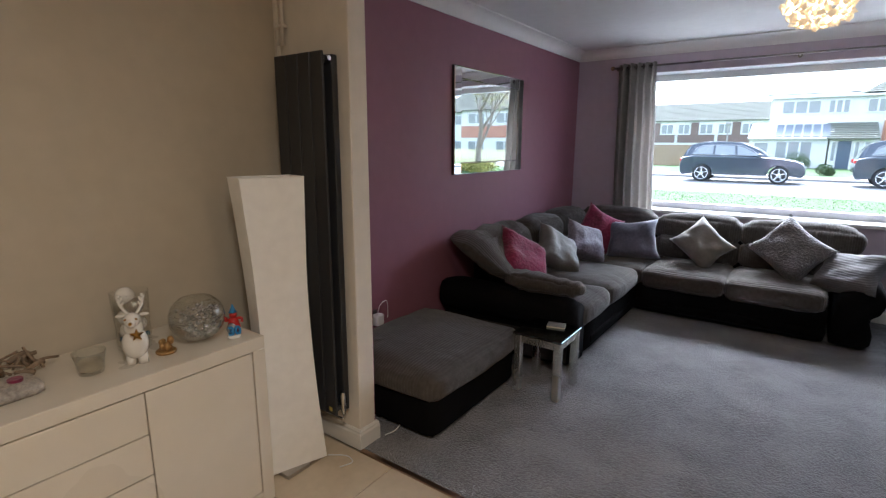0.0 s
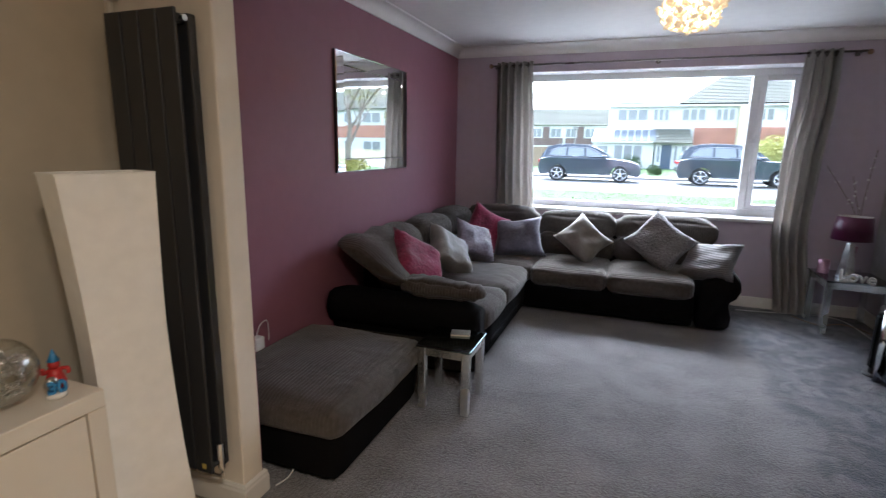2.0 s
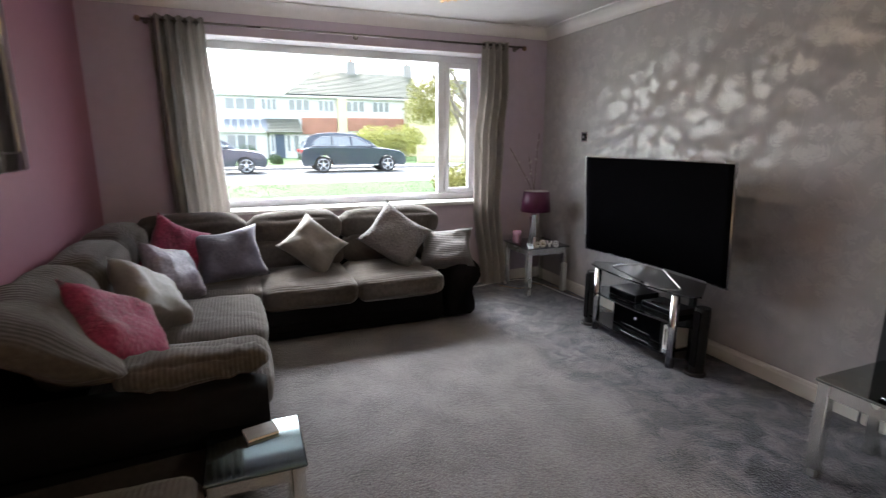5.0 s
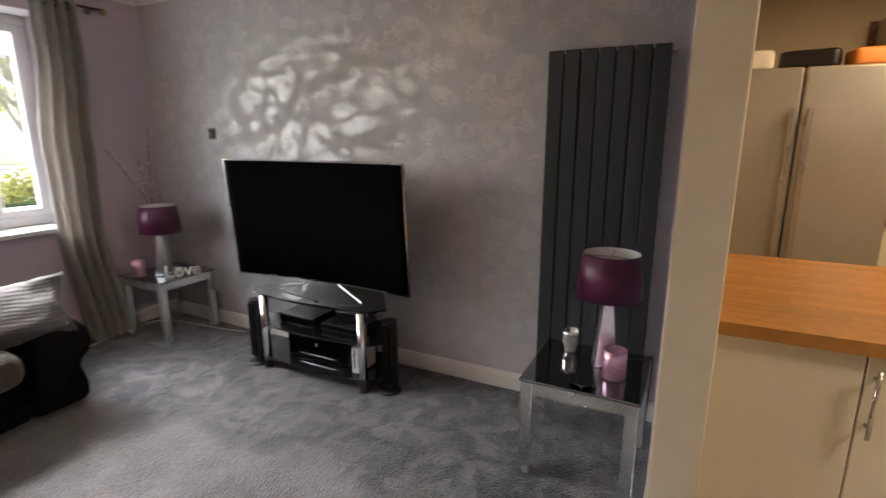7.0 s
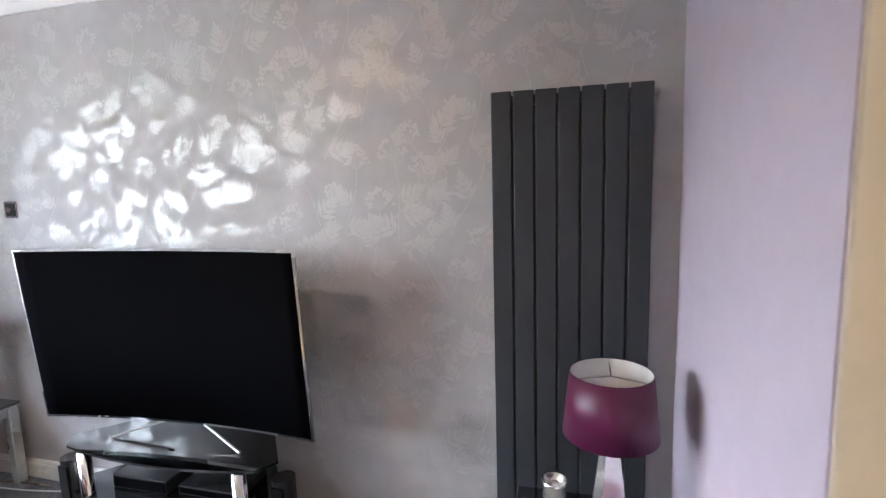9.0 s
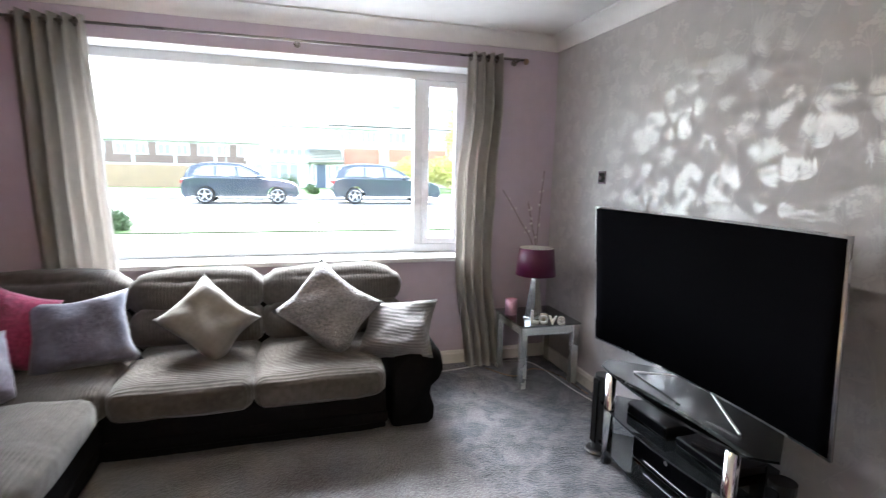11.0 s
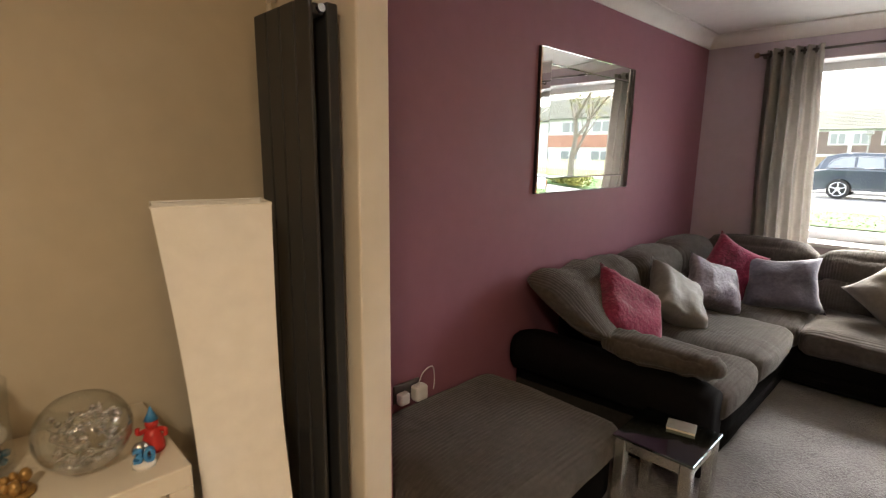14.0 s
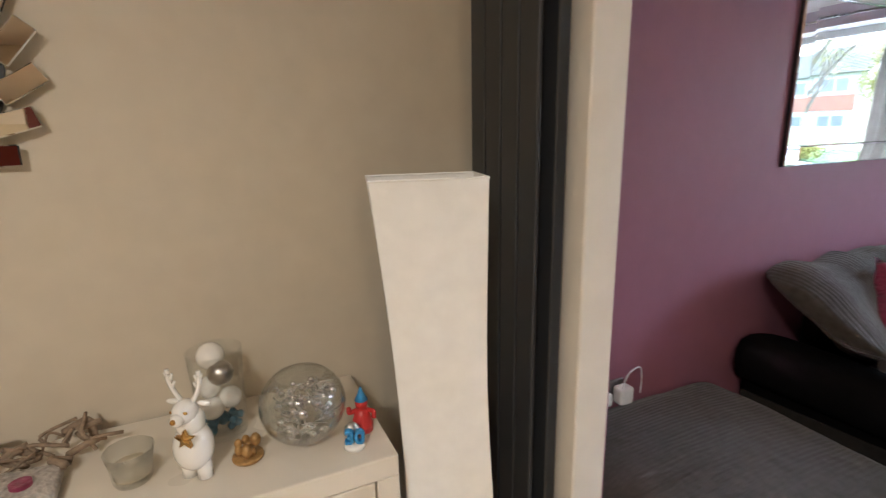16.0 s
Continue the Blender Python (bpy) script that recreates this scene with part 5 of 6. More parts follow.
part("backing", ball((-1.790, 1.906, TOP + 0.035), 0.020, 12, (0.7, 1, 1.1)), M_STEEL, nb, "grey backing", True)

cd = glass_pot("candle_glass", -1.875, 1.437, TOP, 0.040, 0.078, M_BOWL, "tapered clear glass with a cream candle", True, 0.25)
wood = thing("driftwood", (-2.03, 1.18, TOP), "gnarled grey-brown driftwood piece on the sideboard", "driftwood")
dr = random.Random(8)
for k in range(26):
    x, y = -2.03 + dr.uniform(-0.05, 0.05), 1.36 - 0.014 * k
    pts = [(x, y, TOP + 0.016), (x + dr.uniform(-0.03, 0.03), y + dr.uniform(-0.05, 0.05), TOP + 0.03 + dr.uniform(0, 0.03)), (x + dr.uniform(-0.05, 0.05), y + dr.uniform(-0.08, 0.08), TOP + 0.025 + dr.uniform(0, 0.05))]
    part("twig", pipe(smooth_line(pts, 5), dr.uniform(0.003, 0.010), 7), M_DRIFT, wood, "", True)
sn = padded(-1.97, -1.83, 1.03, 1.30, TOP, TOP + 0.042, 0.02, 0.004, 0.006, 8, 41)
stone = thing("stone_tealight", (-1.89, 1.19, TOP), "rough grey stone block with pink tealights", "candle holder")
part("block", sn, M_STONE, stone, "", True)
for k in range(3):
    part("tealight", turned((-1.89, 1.09 + 0.075 * k, TOP + 0.040), [(0.020, 0), (0.020, 0.012), (0.001, 0.012)], 18), M_PINK, stone, "pink wax tealight")

# round mirror of overlapping small mirrors
cm = thing("tile_mirror", (XW, 1.0, 1.66), "round mirror edged with small overlapping mirrors on the cream wall", "mirror")
CY, CZ, CR = 1.02, 1.66, 0.30
part("backing", turn(tube((0, 0, 0), (0.012, 0, 0), 0.27, seg=40), pose(XW, CY, CZ)), M_BLACK, cm)
part("centre_glass", turn(tube((0.012, 0, 0), (0.017, 0, 0), 0.21, seg=48), pose(XW, CY, CZ)), M_MIRROR, cm)
tr = random.Random(12)
tile_ob = None
for row, (rad, cnt, off) in enumerate(((0.235, 20, 0.0), (0.30, 22, 0.12))):
    for k in range(cnt):
        a = 2 * math.pi * k / cnt + off
        m = pose(XW + 0.020 + 0.010 * ((k + row) % 2) + 0.008 * row, CY + rad * math.cos(a), CZ + rad * math.sin(a)) @ Matrix.Rotation(a + 0.75, 4, 'X') @ Matrix.Rotation(tr.uniform(-0.10, 0.10), 4, 'Y') @ Matrix.Rotation(tr.uniform(-0.10, 0.10), 4, 'Z')
        if tile_ob is None:
            tile_ob = link_mesh("mirror_tile", box(-0.003, 0.003, -0.05, 0.05, -0.024, 0.024, 0.0028, 1), M_MIRROR)
            ob = tile_ob
        else:
            ob = new("mirror_tile", tile_ob.data)
        ob.parent = cm
        ob.matrix_basis = Matrix.Translation((-XW, -1.0, -1.66)) @ m

# ---- kitchen beyond the short wall ----
PX0, PX1, PY0, PY1, PT = 0.80, 1.75, -0.6, NIB_R[1] - 0.004, 0.945
pen = thing("peninsula_cabinet", (1.25, 1.0, 0), "cream kitchen peninsula unit with flat doors", "cabinet")
part("body", box(PX0 + 0.02, PX1, PY0, PY1, 0.003, PT - 0.042), M_KITCHEN, pen)
part("end_panel", box(PX0, PX0 + 0.0195, 2.13, PY1, 0.003, PT - 0.042, 0.002, 1), M_KITCHEN, pen)
for k in range(5):
    y1 = 2.126 - k * 0.5
    d = part("door", box(PX0, PX0 + 0.0195, y1 - 0.496, y1, 0.10, PT - 0.046, 0.003, 1), M_KITCHEN, pen)
hd = pipe([(PX0 - 0.03, 2.105, 0.67), (PX0 - 0.03, 2.105, 0.87)], 0.006)
for z in (0.70, 0.84):
    tube((PX0, 2.105, z), (PX0 - 0.03, 2.105, z), 0.005, bm=hd)
part("bar_handle", hd, M_STEEL, pen, "brushed steel bar handle", True)
wt = thing("worktop", (1.25, 1.0, PT - 0.04), "oiled beech block kitchen worktop", "worktop")
wr = random.Random(2)
x = PX0 - 0.02
while x < PX1:
    w = 0.055
    y = PY1 + wr.uniform(0.0, 0.35)
    while y > PY0:
        ln = wr.uniform(0.35, 0.9)
        ya, yb = max(PY0, y - ln), min(y, PY1)
        if yb - ya > 0.01:
            part("stave", box(x + 0.0003, x + w - 0.0003, ya + 0.0003, yb - 0.0003, PT - 0.041, PT, 0.0006, 1), M_BEECH, wt)
        y -= ln
    x += w

fr = thing("fridge_freezer", (2.95, 2.1, 0), "tall silver two-door fridge freezer with long bar handles", "fridge")
FX, FT = 2.62, 1.835
part("body", box(FX + 0.06, FX + 0.72, 1.655, 2.545, 0.02, FT - 0.01, 0.006), M_FRIDGE, fr)
for y0, y1, hy in ((1.655, 2.11, 2.075), (2.12, 2.545, 2.155)):
    d = part("door", box(FX, FX + 0.055, y0, y1, 0.06, FT, 0.012, 3), M_FRIDGE, fr)
    b = box(FX - 0.05, FX - 0.03, hy - 0.014, hy + 0.014, 0.55, 1.62, 0.006)
    for z in (0.6, 1.57):
        box(FX - 0.035, FX + 0.002, hy - 0.012, hy + 0.012, z - 0.02, z + 0.02, 0.003, bm=b)
    part("bar_handle", b, M_STEEL, d, "long steel handle")
part("badge", box(FX - 0.003, FX + 0.001, 1.70, 1.76, FT - 0.10, FT - 0.045), M_BLACK, fr, "dark square badge")


def clutter(name, at, size, rz, m, label, cat):
    b = padded(-size[0] / 2, size[0] / 2, -size[1] / 2, size[1] / 2, 0, size[2], min(size) * 0.2, 0.005, 0.006, 6, at[1])
    return solo(name, turn(b, pose(*at, 0, 0, rz)), m, label, cat, smooth=True)


clutter("card_box", (FX + 0.16, 1.80, FT + 0.001), (0.16, 0.22, 0.09), 10, M_ORANGE, "orange card box on top of the fridge", "box")
clutter("plastic_bag", (FX + 0.30, 1.74, FT + 0.092), (0.18, 0.22, 0.13), 30, M_CLEAR, "crumpled clear plastic bag on the fridge", "bag")
clutter("folded_bag", (FX + 0.2, 2.08, FT + 0.001), (0.18, 0.28, 0.10), -12, M_BLACK, "black folded bag on top of the fridge", "bag")
clutter("white_tub", (FX + 0.2, 2.38, FT + 0.001), (0.18, 0.24, 0.11), 0, M_CERAMIC, "white tub on top of the fridge", "tub")

base = thing("base_cabinet", (3.62, 0.9, 0), "cream kitchen base units along the far wall", "cabinet")
part("body", box(3.33, KX, -1.2, 1.60, 0.003, 0.90), M_KITCHEN, base)
for k in range(5):
    y1 = 1.595 - k * 0.55
    d = part("door", box(3.31, 3.329, y1 - 0.545, y1, 0.12, 0.89, 0.003, 1), M_KITCHEN, base)
    part("panel", box(3.304, 3.3095, y1 - 0.48, y1 - 0.065, 0.19, 0.82, 0.004, 1), M_KITCHEN, d)
    b = pipe([(3.275, y1 - 0.50, 0.62), (3.275, y1 - 0.50, 0.80)], 0.006)
    for z in (0.64, 0.78):
        tube((3.275, y1 - 0.50, z), (3.31, y1 - 0.50, z), 0.005, bm=b)
    part("bar_handle", b, M_STEEL, d, "steel bar handle", True)
solo("back_worktop", box(3.28, KX, -1.2, 1.62, 0.901, 0.942, 0.003), M_BEECH, "beech worktop along the far wall", "worktop")
wc = thing("wall_cabinet", (3.75, 1.45, 1.40), "cream wall cupboard with a framed door", "cabinet")
part("body", box(3.60, KX, 1.05, 1.55, 1.40, 2.25, 0.003), M_KITCHEN, wc)
d = part("door", box(3.575, 3.599, 1.05, 1.55, 1.40, 2.25, 0.006), M_KITCHEN, wc)
part("panel", box(3.569, 3.5745, 1.115, 1.485, 1.47, 2.18, 0.004, 1), M_KITCHEN, d)
b = pipe([(3.54, 1.085, 1.50), (3.54, 1.085, 1.68)], 0.006)
for z in (1.52, 1.66):
    tube((3.54, 1.085, z), (3.575, 1.085, z), 0.005, bm=b)
part("bar_handle", b, M_STEEL, d, "steel bar handle", True)
hood = thing("cooker_hood", (3.7, 0.68, 1.7), "cream chimney cooker hood", "cooker hood")
part("canopy", loft([[(3.45, 0.33, 1.70), (3.45, 1.0, 1.70), (KX, 1.0, 1.70), (KX, 0.33, 1.70)], [(3.72, 0.62, 2.0), (3.72, 0.88, 2.0), (KX, 0.88, 2.0), (KX, 0.62, 2.0)]]), M_KITCHEN, hood)
part("chimney", box(3.72, KX, 0.62, 0.88, 2.0, ZC), M_KITCHEN, hood)
spl = thing("splashback", (KX, 0.75, 1.3), "black glass splashback with an orange fiery ring print", "splashback")
part("glass", box(KX - 0.014, KX - 0.005, 0.30, 1.03, 0.945, 1.66), M_BLACK_GLASS, spl)
ringp = [(KX - 0.016, 0.72 + 0.21 * math.cos(a), 1.27 + 0.21 * math.sin(a)) for a in (2 * math.pi * k / 40 for k in range(41))]
part("ring_print", pipe(ringp, 0.028, 8), M_FIRE, spl, "orange ring")
tos = thing("bread_bin", (3.72, 1.38, 0.943), "polished steel bread bin on the far worktop", "bread bin")
part("body", turn(loft([[(0.11 * math.cos(a), y, 0.10 + 0.10 * math.sin(a)) for a in (2 * math.pi * k / 24 for k in range(24))] for y in (-0.15, 0.15)]), pose(3.66, 1.18, 0.955)), M_CHROME, tos, "", True)
part("end_cap", turn(tube((0, -0.16, 0.105), (0, -0.148, 0.105), 0.112, seg=24), pose(3.66, 1.18, 0.955)), M_BLACK, tos)
part("foot", box(3.60, 3.72, 1.04, 1.32, 0.943, 0.9555), M_BLACK, tos)
clutter("yellow_packet", (3.85, 1.16, 0.943), (0.06, 0.24, 0.30), 0, M_YELLOW, "yellow packet behind the bread bin", "packet")
tray = thing("pan", (3.60, 0.88, 0.943), "steel pan on the far worktop", "pan")
part("bowl", turned((3.60, 0.88, 0.944), [(0.09, 0), (0.10, 0.02), (0.10, 0.07), (0.095, 0.07), (0.085, 0.01), (0.001, 0.008)], 24), M_CHROME, tray, smooth=True)
# Guessed ceiling rings, added where the two unseen lamps hang.
for (x, y) in ((2.1, 1.3), (0.2, 0.8)):
    dl = thing("assumed_downlight", (x, y, ZC - 0.02), "assumed round white ceiling ring, added at an unseen lamp", "ceiling light")
    part("ring", turned((x, y, ZC - 0.02), [(0.18, 0.018), (0.20, 0.006), (0.21, 0.019)], 32), M_PLASTIC, dl, smooth=True)


# ---- outside ----
def profile_z(y):
    """Ground level: a little below the floor by the house, almost level at the road."""
    return -0.18 + 0.22 * max(0.0, min(1.0, (y - 7.5) / 7.0))


def strip(y0, y1, lift, x0=-70.0, x1=70.0, ny=6):
    b = bmesh.new()
    rows = []
    for k in range(ny + 1):
        y = y0 + (y1 - y0) * k / ny
        rows.append([b.verts.new((x0 + (x1 - x0) * i / 40, y, profile_z(y) + lift)) for i in range(41)])
    for p, q in zip(rows, rows[1:]):
        for i in range(40):
            b.faces.new((p[i], p[i + 1], q[i + 1], q[i]))
    return b


gnd = bmesh.new()
rows = []
for y in (-400, -60, 6.8, 7.5, 9, 11, 14.5, 60, 400, 2500):
    rows.append([gnd.verts.new((x, y, profile_z(y) - 0.14)) for x in (-2500, -300, -60, -10, 10, 60, 300, 2500)])
for p, q in zip(rows, rows[1:]):
    for i in range(7):
        if q[i].co.y <= 6.81 and p[i].co.y >= -61 and p[i].co.x == -10:
            continue
        gnd.faces.new((p[i], p[i + 1], q[i + 1], q[i]))
structure("ground", gnd, M_GRASS, "grass and soil ground")
structure("pavement_drive", strip(6.85, 14.9, 0.0), M_PAVING, "pale concrete front drive and path")
verge = strip(15.0, 18.9, 0.02)
structure("lawn_verge", verge, M_GRASS, "mown green grass verge beside the road")
structure("road", strip(19.1, 29.0, -0.09), M_ASPHALT, "pale worn asphalt road")
structure("kerb_near", box(-70, 70, 18.9, 19.1, -0.1, 0.055, 0.015), M_KERB, "concrete kerb")
structure("kerb_far", box(-70, 70, 29.0, 29.2, -0.1, 0.055, 0.015), M_KERB, "concrete kerb")
structure("pavement", strip(29.2, 31.4, 0.01), M_PAVING, "concrete pavement")
structure("lawn_far", strip(31.4, 46, 0.0), M_GRASS, "front gardens across the road")
# grass blades on the verge
gv, gf = [], []
gr = random.Random(21)
for k in range(9000):
    x, y = gr.uniform(-12, 14), gr.uniform(15.0, 18.9)
    z, h, a = profile_z(y) + 0.02, gr.uniform(0.015, 0.035), gr.uniform(0, 3.14)
    dx, dy = 0.012 * math.cos(a), 0.012 * math.sin(a)
    n = len(gv)
    gv += [(x - dx, y - dy, z), (x + dx, y + dy, z), (x + gr.uniform(-0.03, 0.03), y + gr.uniform(-0.03, 0.03), z + h)]
    gf.append((n, n + 1, n + 2))
me = bpy.data.meshes.new("verge_grass")
me.from_pydata(gv, [], gf)
me.materials.append(M_GRASS)
tagged(new("verge_grass", me), "short green grass blades", "grass", kind="stuff")


# ---- parked cars ----
def car(x0, y, length, height, label):
    c = thing("car", (x0 + length / 2, y, 0.0), label, "car", "cars parked across the road")
    zb = profile_z(y) - 0.09
    s, h, w = length / 4.7, height / 1.7, 0.93
    lower = [(0.04, 0.40), (0.0, 0.55), (0.02, 0.82), (0.08, 1.04), (0.50, 1.14), (1.8, 1.13), (3.10, 1.10), (3.80, 1.05), (4.35, 0.95), (4.58, 0.82), (4.68, 0.62), (4.70, 0.45), (4.62, 0.32)]
    # wheel arches cut into the lower line
    arches = []
    for cx in (3.80, 0.92):
        arches += [(cx + 0.42 * math.cos(a), 0.34 + 0.42 * math.sin(a)) for a in (math.pi * k / 8 for k in range(9))]
    under = [(4.60, 0.28)] + [(x, z) for x, z in arches] + [(0.10, 0.28)]
    side = lower + under
    rings = []
    for yy, f in ((-w, 0.80), (-w * 0.99, 0.90), (-w * 0.95, 0.965), (-w * 0.86, 1.0), (w * 0.86, 1.0), (w * 0.95, 0.965), (w * 0.99, 0.90), (w, 0.80)):
        rings.append([(x0 + s * (2.35 + (px - 2.35) * (1 - 0.12 * (1 - f))), y + yy, zb + h * (pz if pz < 0.78 else 0.78 + (pz - 0.78) * f)) for px, pz in side])
    part("body", loft(rings), M_CAR, c, "dark blue metallic paint")
    roof = [(0.10, 1.04), (0.24, 1.36), (0.42, 1.58), (0.80, 1.68), (1.7, 1.71), (2.40, 1.65), (2.85, 1.46), (3.42, 1.08)]
    rings = []
    for yy, f in ((-w * 0.93, 0.0), (-w * 0.74, 1.0), (w * 0.74, 1.0), (w * 0.93, 0.0)):
        rings.append([(x0 + s * px, y + yy, zb + h * (1.04 + (pz - 1.04) * (1.0 if f else 0.02))) for px, pz in roof])
    part("cabin", loft(rings), M_CAR, c, "")
    for pts in (((0.52, 1.20), (0.66, 1.42), (0.90, 1.53), (1.30, 1.56), (1.30, 1.19)), ((1.38, 1.19), (1.38, 1.56), (2.10, 1.55), (2.16, 1.18)), ((2.24, 1.18), (2.20, 1.54), (2.42, 1.50), (2.72, 1.35), (3.02, 1.17))):
        for sd in (-1, 1):
            def yo(pz):
                return sd * (w * 0.93 - w * 0.19 * (pz - 1.04) / 0.62 + 0.03)
            part("side_window", loft([[(x0 + s * px, y + yo(pz), zb + h * pz) for px, pz in pts], [(x0 + s * px, y + yo(pz) - sd * 0.01, zb + h * pz) for px, pz in pts]]), M_CAR_GLASS, c, "tinted window")
    part("windscreen", loft([[(x0 + s * px, y + k, zb + h * pz) for px, pz in ((3.38, 1.11), (2.99, 1.42), (2.96, 1.40), (3.34, 1.09))] for k in (-0.70, 0.70)]), M_CAR_GLASS, c, "tinted windscreen")
    for sd in (-1, 1):
        part("window_trim", pipe([(x0 + s * px, y + sd * (w * 0.93 + 0.03 - w * 0.19 * (pz - 1.04) / 0.62), zb + h * pz) for px, pz in ((3.06, 1.155), (0.48, 1.175), (0.63, 1.44), (0.89, 1.555), (1.6, 1.585), (2.22, 1.57), (2.45, 1.525), (2.76, 1.37), (3.06, 1.155))], 0.014, 6), M_ALLOY, c, "silver window trim")
    for cx in (0.92, 3.80):
        for sd in (-1, 1):
            wx, wy, wz = x0 + s * cx, y + sd * (w - 0.12), zb + 0.37
            wh = part("wheel", tube((wx, wy - 0.11, wz), (wx, wy + 0.11, wz), 0.37, seg=28), M_TYRE, c, "black tyre")
            ry = wy + sd * 0.113
            rim = tube((wx, ry - 0.004, wz), (wx, ry + 0.004, wz), 0.09, seg=16)
            for k in range(5):
                a = 2 * math.pi * k / 5 + 0.3
                tube((wx, ry, wz), (wx + 0.25 * math.cos(a), ry, wz + 0.25 * math.sin(a)), 0.035, 0.03, 8, bm=rim)
            pipe([(wx + 0.26 * math.cos(a), ry, wz + 0.26 * math.sin(a)) for a in (2 * math.pi * k / 24 for k in range(25))], 0.018, 6, bm=rim)
            part("rim", rim, M_ALLOY, wh, "silver five-spoke rim")
    for sd in (-1, 1):
        part("tail_lamp", box(x0 + 0.0, x0 + 0.22, y + sd * 0.70 - 0.2, y + sd * 0.70 + 0.235, zb + h * 0.86, zb + h * 1.0, 0.02), M_TAIL, c, "red tail lamp")
        part("headlamp", box(x0 + s * 4.32, x0 + s * 4.58, y + sd * 0.68 - 0.15, y + sd * 0.68 + 0.20, zb + h * 0.72, zb + h * 0.84, 0.02), M_ALLOY, c, "clear headlamp")
        part("wing_mirror", padded(x0 + s * 2.98, x0 + s * 3.18, y + sd * 1.0 - 0.1, y + sd * 1.0 + 0.1, zb + h * 1.08, zb + h * 1.22, 0.04, 0.01, 0.0, 4), M_CAR, c, "", True)
        part("sill_trim", box(x0 + s * 1.35, x0 + s * 3.36, y + sd * (w - 0.02) - 0.02, y + sd * (w - 0.02) + 0.03, zb + 0.30, zb + 0.36, 0.01), M_ALLOY, c, "silver sill trim")
        part("roof_rail", pipe([(x0 + s * 0.7, y + sd * 0.62, zb + h * 1.66), (x0 + s * 1.2, y + sd * 0.63, zb + h * 1.73), (x0 + s * 2.4, y + sd * 0.62, zb + h * 1.68)], 0.015, 6), M_ALLOY, c, "silver roof rail")
    return c


car(-4.70, 26.9, 4.75, 1.72, "dark blue estate car parked at the far kerb")
car(1.50, 26.9, 5.05, 1.80, "dark blue large estate car parked by the golden shrub")


# ---- houses across the road ----
def pane_in(house, x0, x1, z0, z1, y, bars=1):
    w = part("window", box(x0, x1, y - 0.06, y + 0.02, z0, z1, 0.01, 1), M_UPVC, house, "white window frame")
    n = bars + 1
    for k in range(n):
        a, b = x0 + (x1 - x0) * k / n, x0 + (x1 - x0) * (k + 1) / n
        part("pane", box(a + 0.06, b - 0.06, y - 0.075, y - 0.062, z0 + 0.08, z1 - 0.08), M_HOUSE_GLASS, w)


def tiled_roof(house, x0, x1, y0, z0, y1, z1, name="roof", m=None, courses=18, hip=0.0):
    """A sloping roof of stepped tile courses."""
    b = bmesh.new()
    for k in range(courses):
        t0, t1 = k / courses, (k + 1) / courses + 0.012
        ya, yb = y0 + (y1 - y0) * t0, y0 + (y1 - y0) * t1
        za, zb = z0 + (z1 - z0) * t0, z0 + (z1 - z0) * t1
        xa, xb = x0 + hip * t0, x0 + hip * t1
        vs = [b.verts.new(p) for p in ((xa, ya, za + 0.05), (x1, ya, za + 0.05), (x1, yb, zb + 0.01), (xb, yb, zb + 0.01), (xa, ya, za - 0.06), (x1, ya, za - 0.06), (x1, yb, zb - 0.06), (xb, yb, zb - 0.06))]
        for f in ((0, 1, 2, 3), (4, 5, 6, 7), (0, 1, 5, 4), (2, 3, 7, 6), (0, 3, 7, 4), (1, 2, 6, 5)):
            b.faces.new([vs[i] for i in f])
    part(name, b, m or M_ROOF, house, "stepped tile courses")


GZ = 0.04
# white terrace with band windows
HY = 46.0
ter = thing("terrace_house", (5.5, 50, GZ), "long white-clad terrace with a grey tiled roof and brick ground floor", "house")
part("wall", box(-2.6, 14.3, HY, HY + 8, GZ, 5.0), M_RENDER, ter, "white cladding")
part("fascia", box(-2.9, 14.6, HY - 0.35, HY, 4.85, 5.1), M_UPVC, ter, "white fascia board")
tiled_roof(ter, 2.6, 14.6, HY - 0.35, 5.05, HY + 4.2, 7.45, hip=3.2)
tiled_roof(ter, 2.6, 14.6, HY + 8.6, 5.05, HY + 4.2, 7.45, courses=6, hip=3.2)
tiled_roof(ter, -2.9, 2.5, HY - 0.3, 5.1, HY + 4.2, 5.5, courses=8)
for x in (8.6, 14.0):
    ck = part("chimney", box(x, x + 0.8, HY + 3.8, HY + 4.6, 6.8, 8.4, 0.02), M_KERB, ter, "pale brick chimney stack")
    part("pot", tube((x + 0.4, HY + 4.2, 8.4), (x + 0.4, HY + 4.2, 8.7), 0.15, seg=10), M_BRICK, ck)
for (x0, x1) in ((-1.9, 0.4), (0.8, 2.0), (2.9, 4.6), (5.3, 6.6), (7.6, 9.2), (9.9, 11.4)):
    pane_in(ter, x0, x1, 3.75, 4.7, HY, 2)
part("pier", box(6.85, 7.6, HY - 0.35, HY, GZ, 4.85), M_YELLOW_WALL, ter, "pale yellow pier")
part("end_wall", box(12.8, 17.5, HY - 1.0, HY + 4, GZ, 4.9), M_YELLOW_WALL, ter, "pale yellow rendered wall")
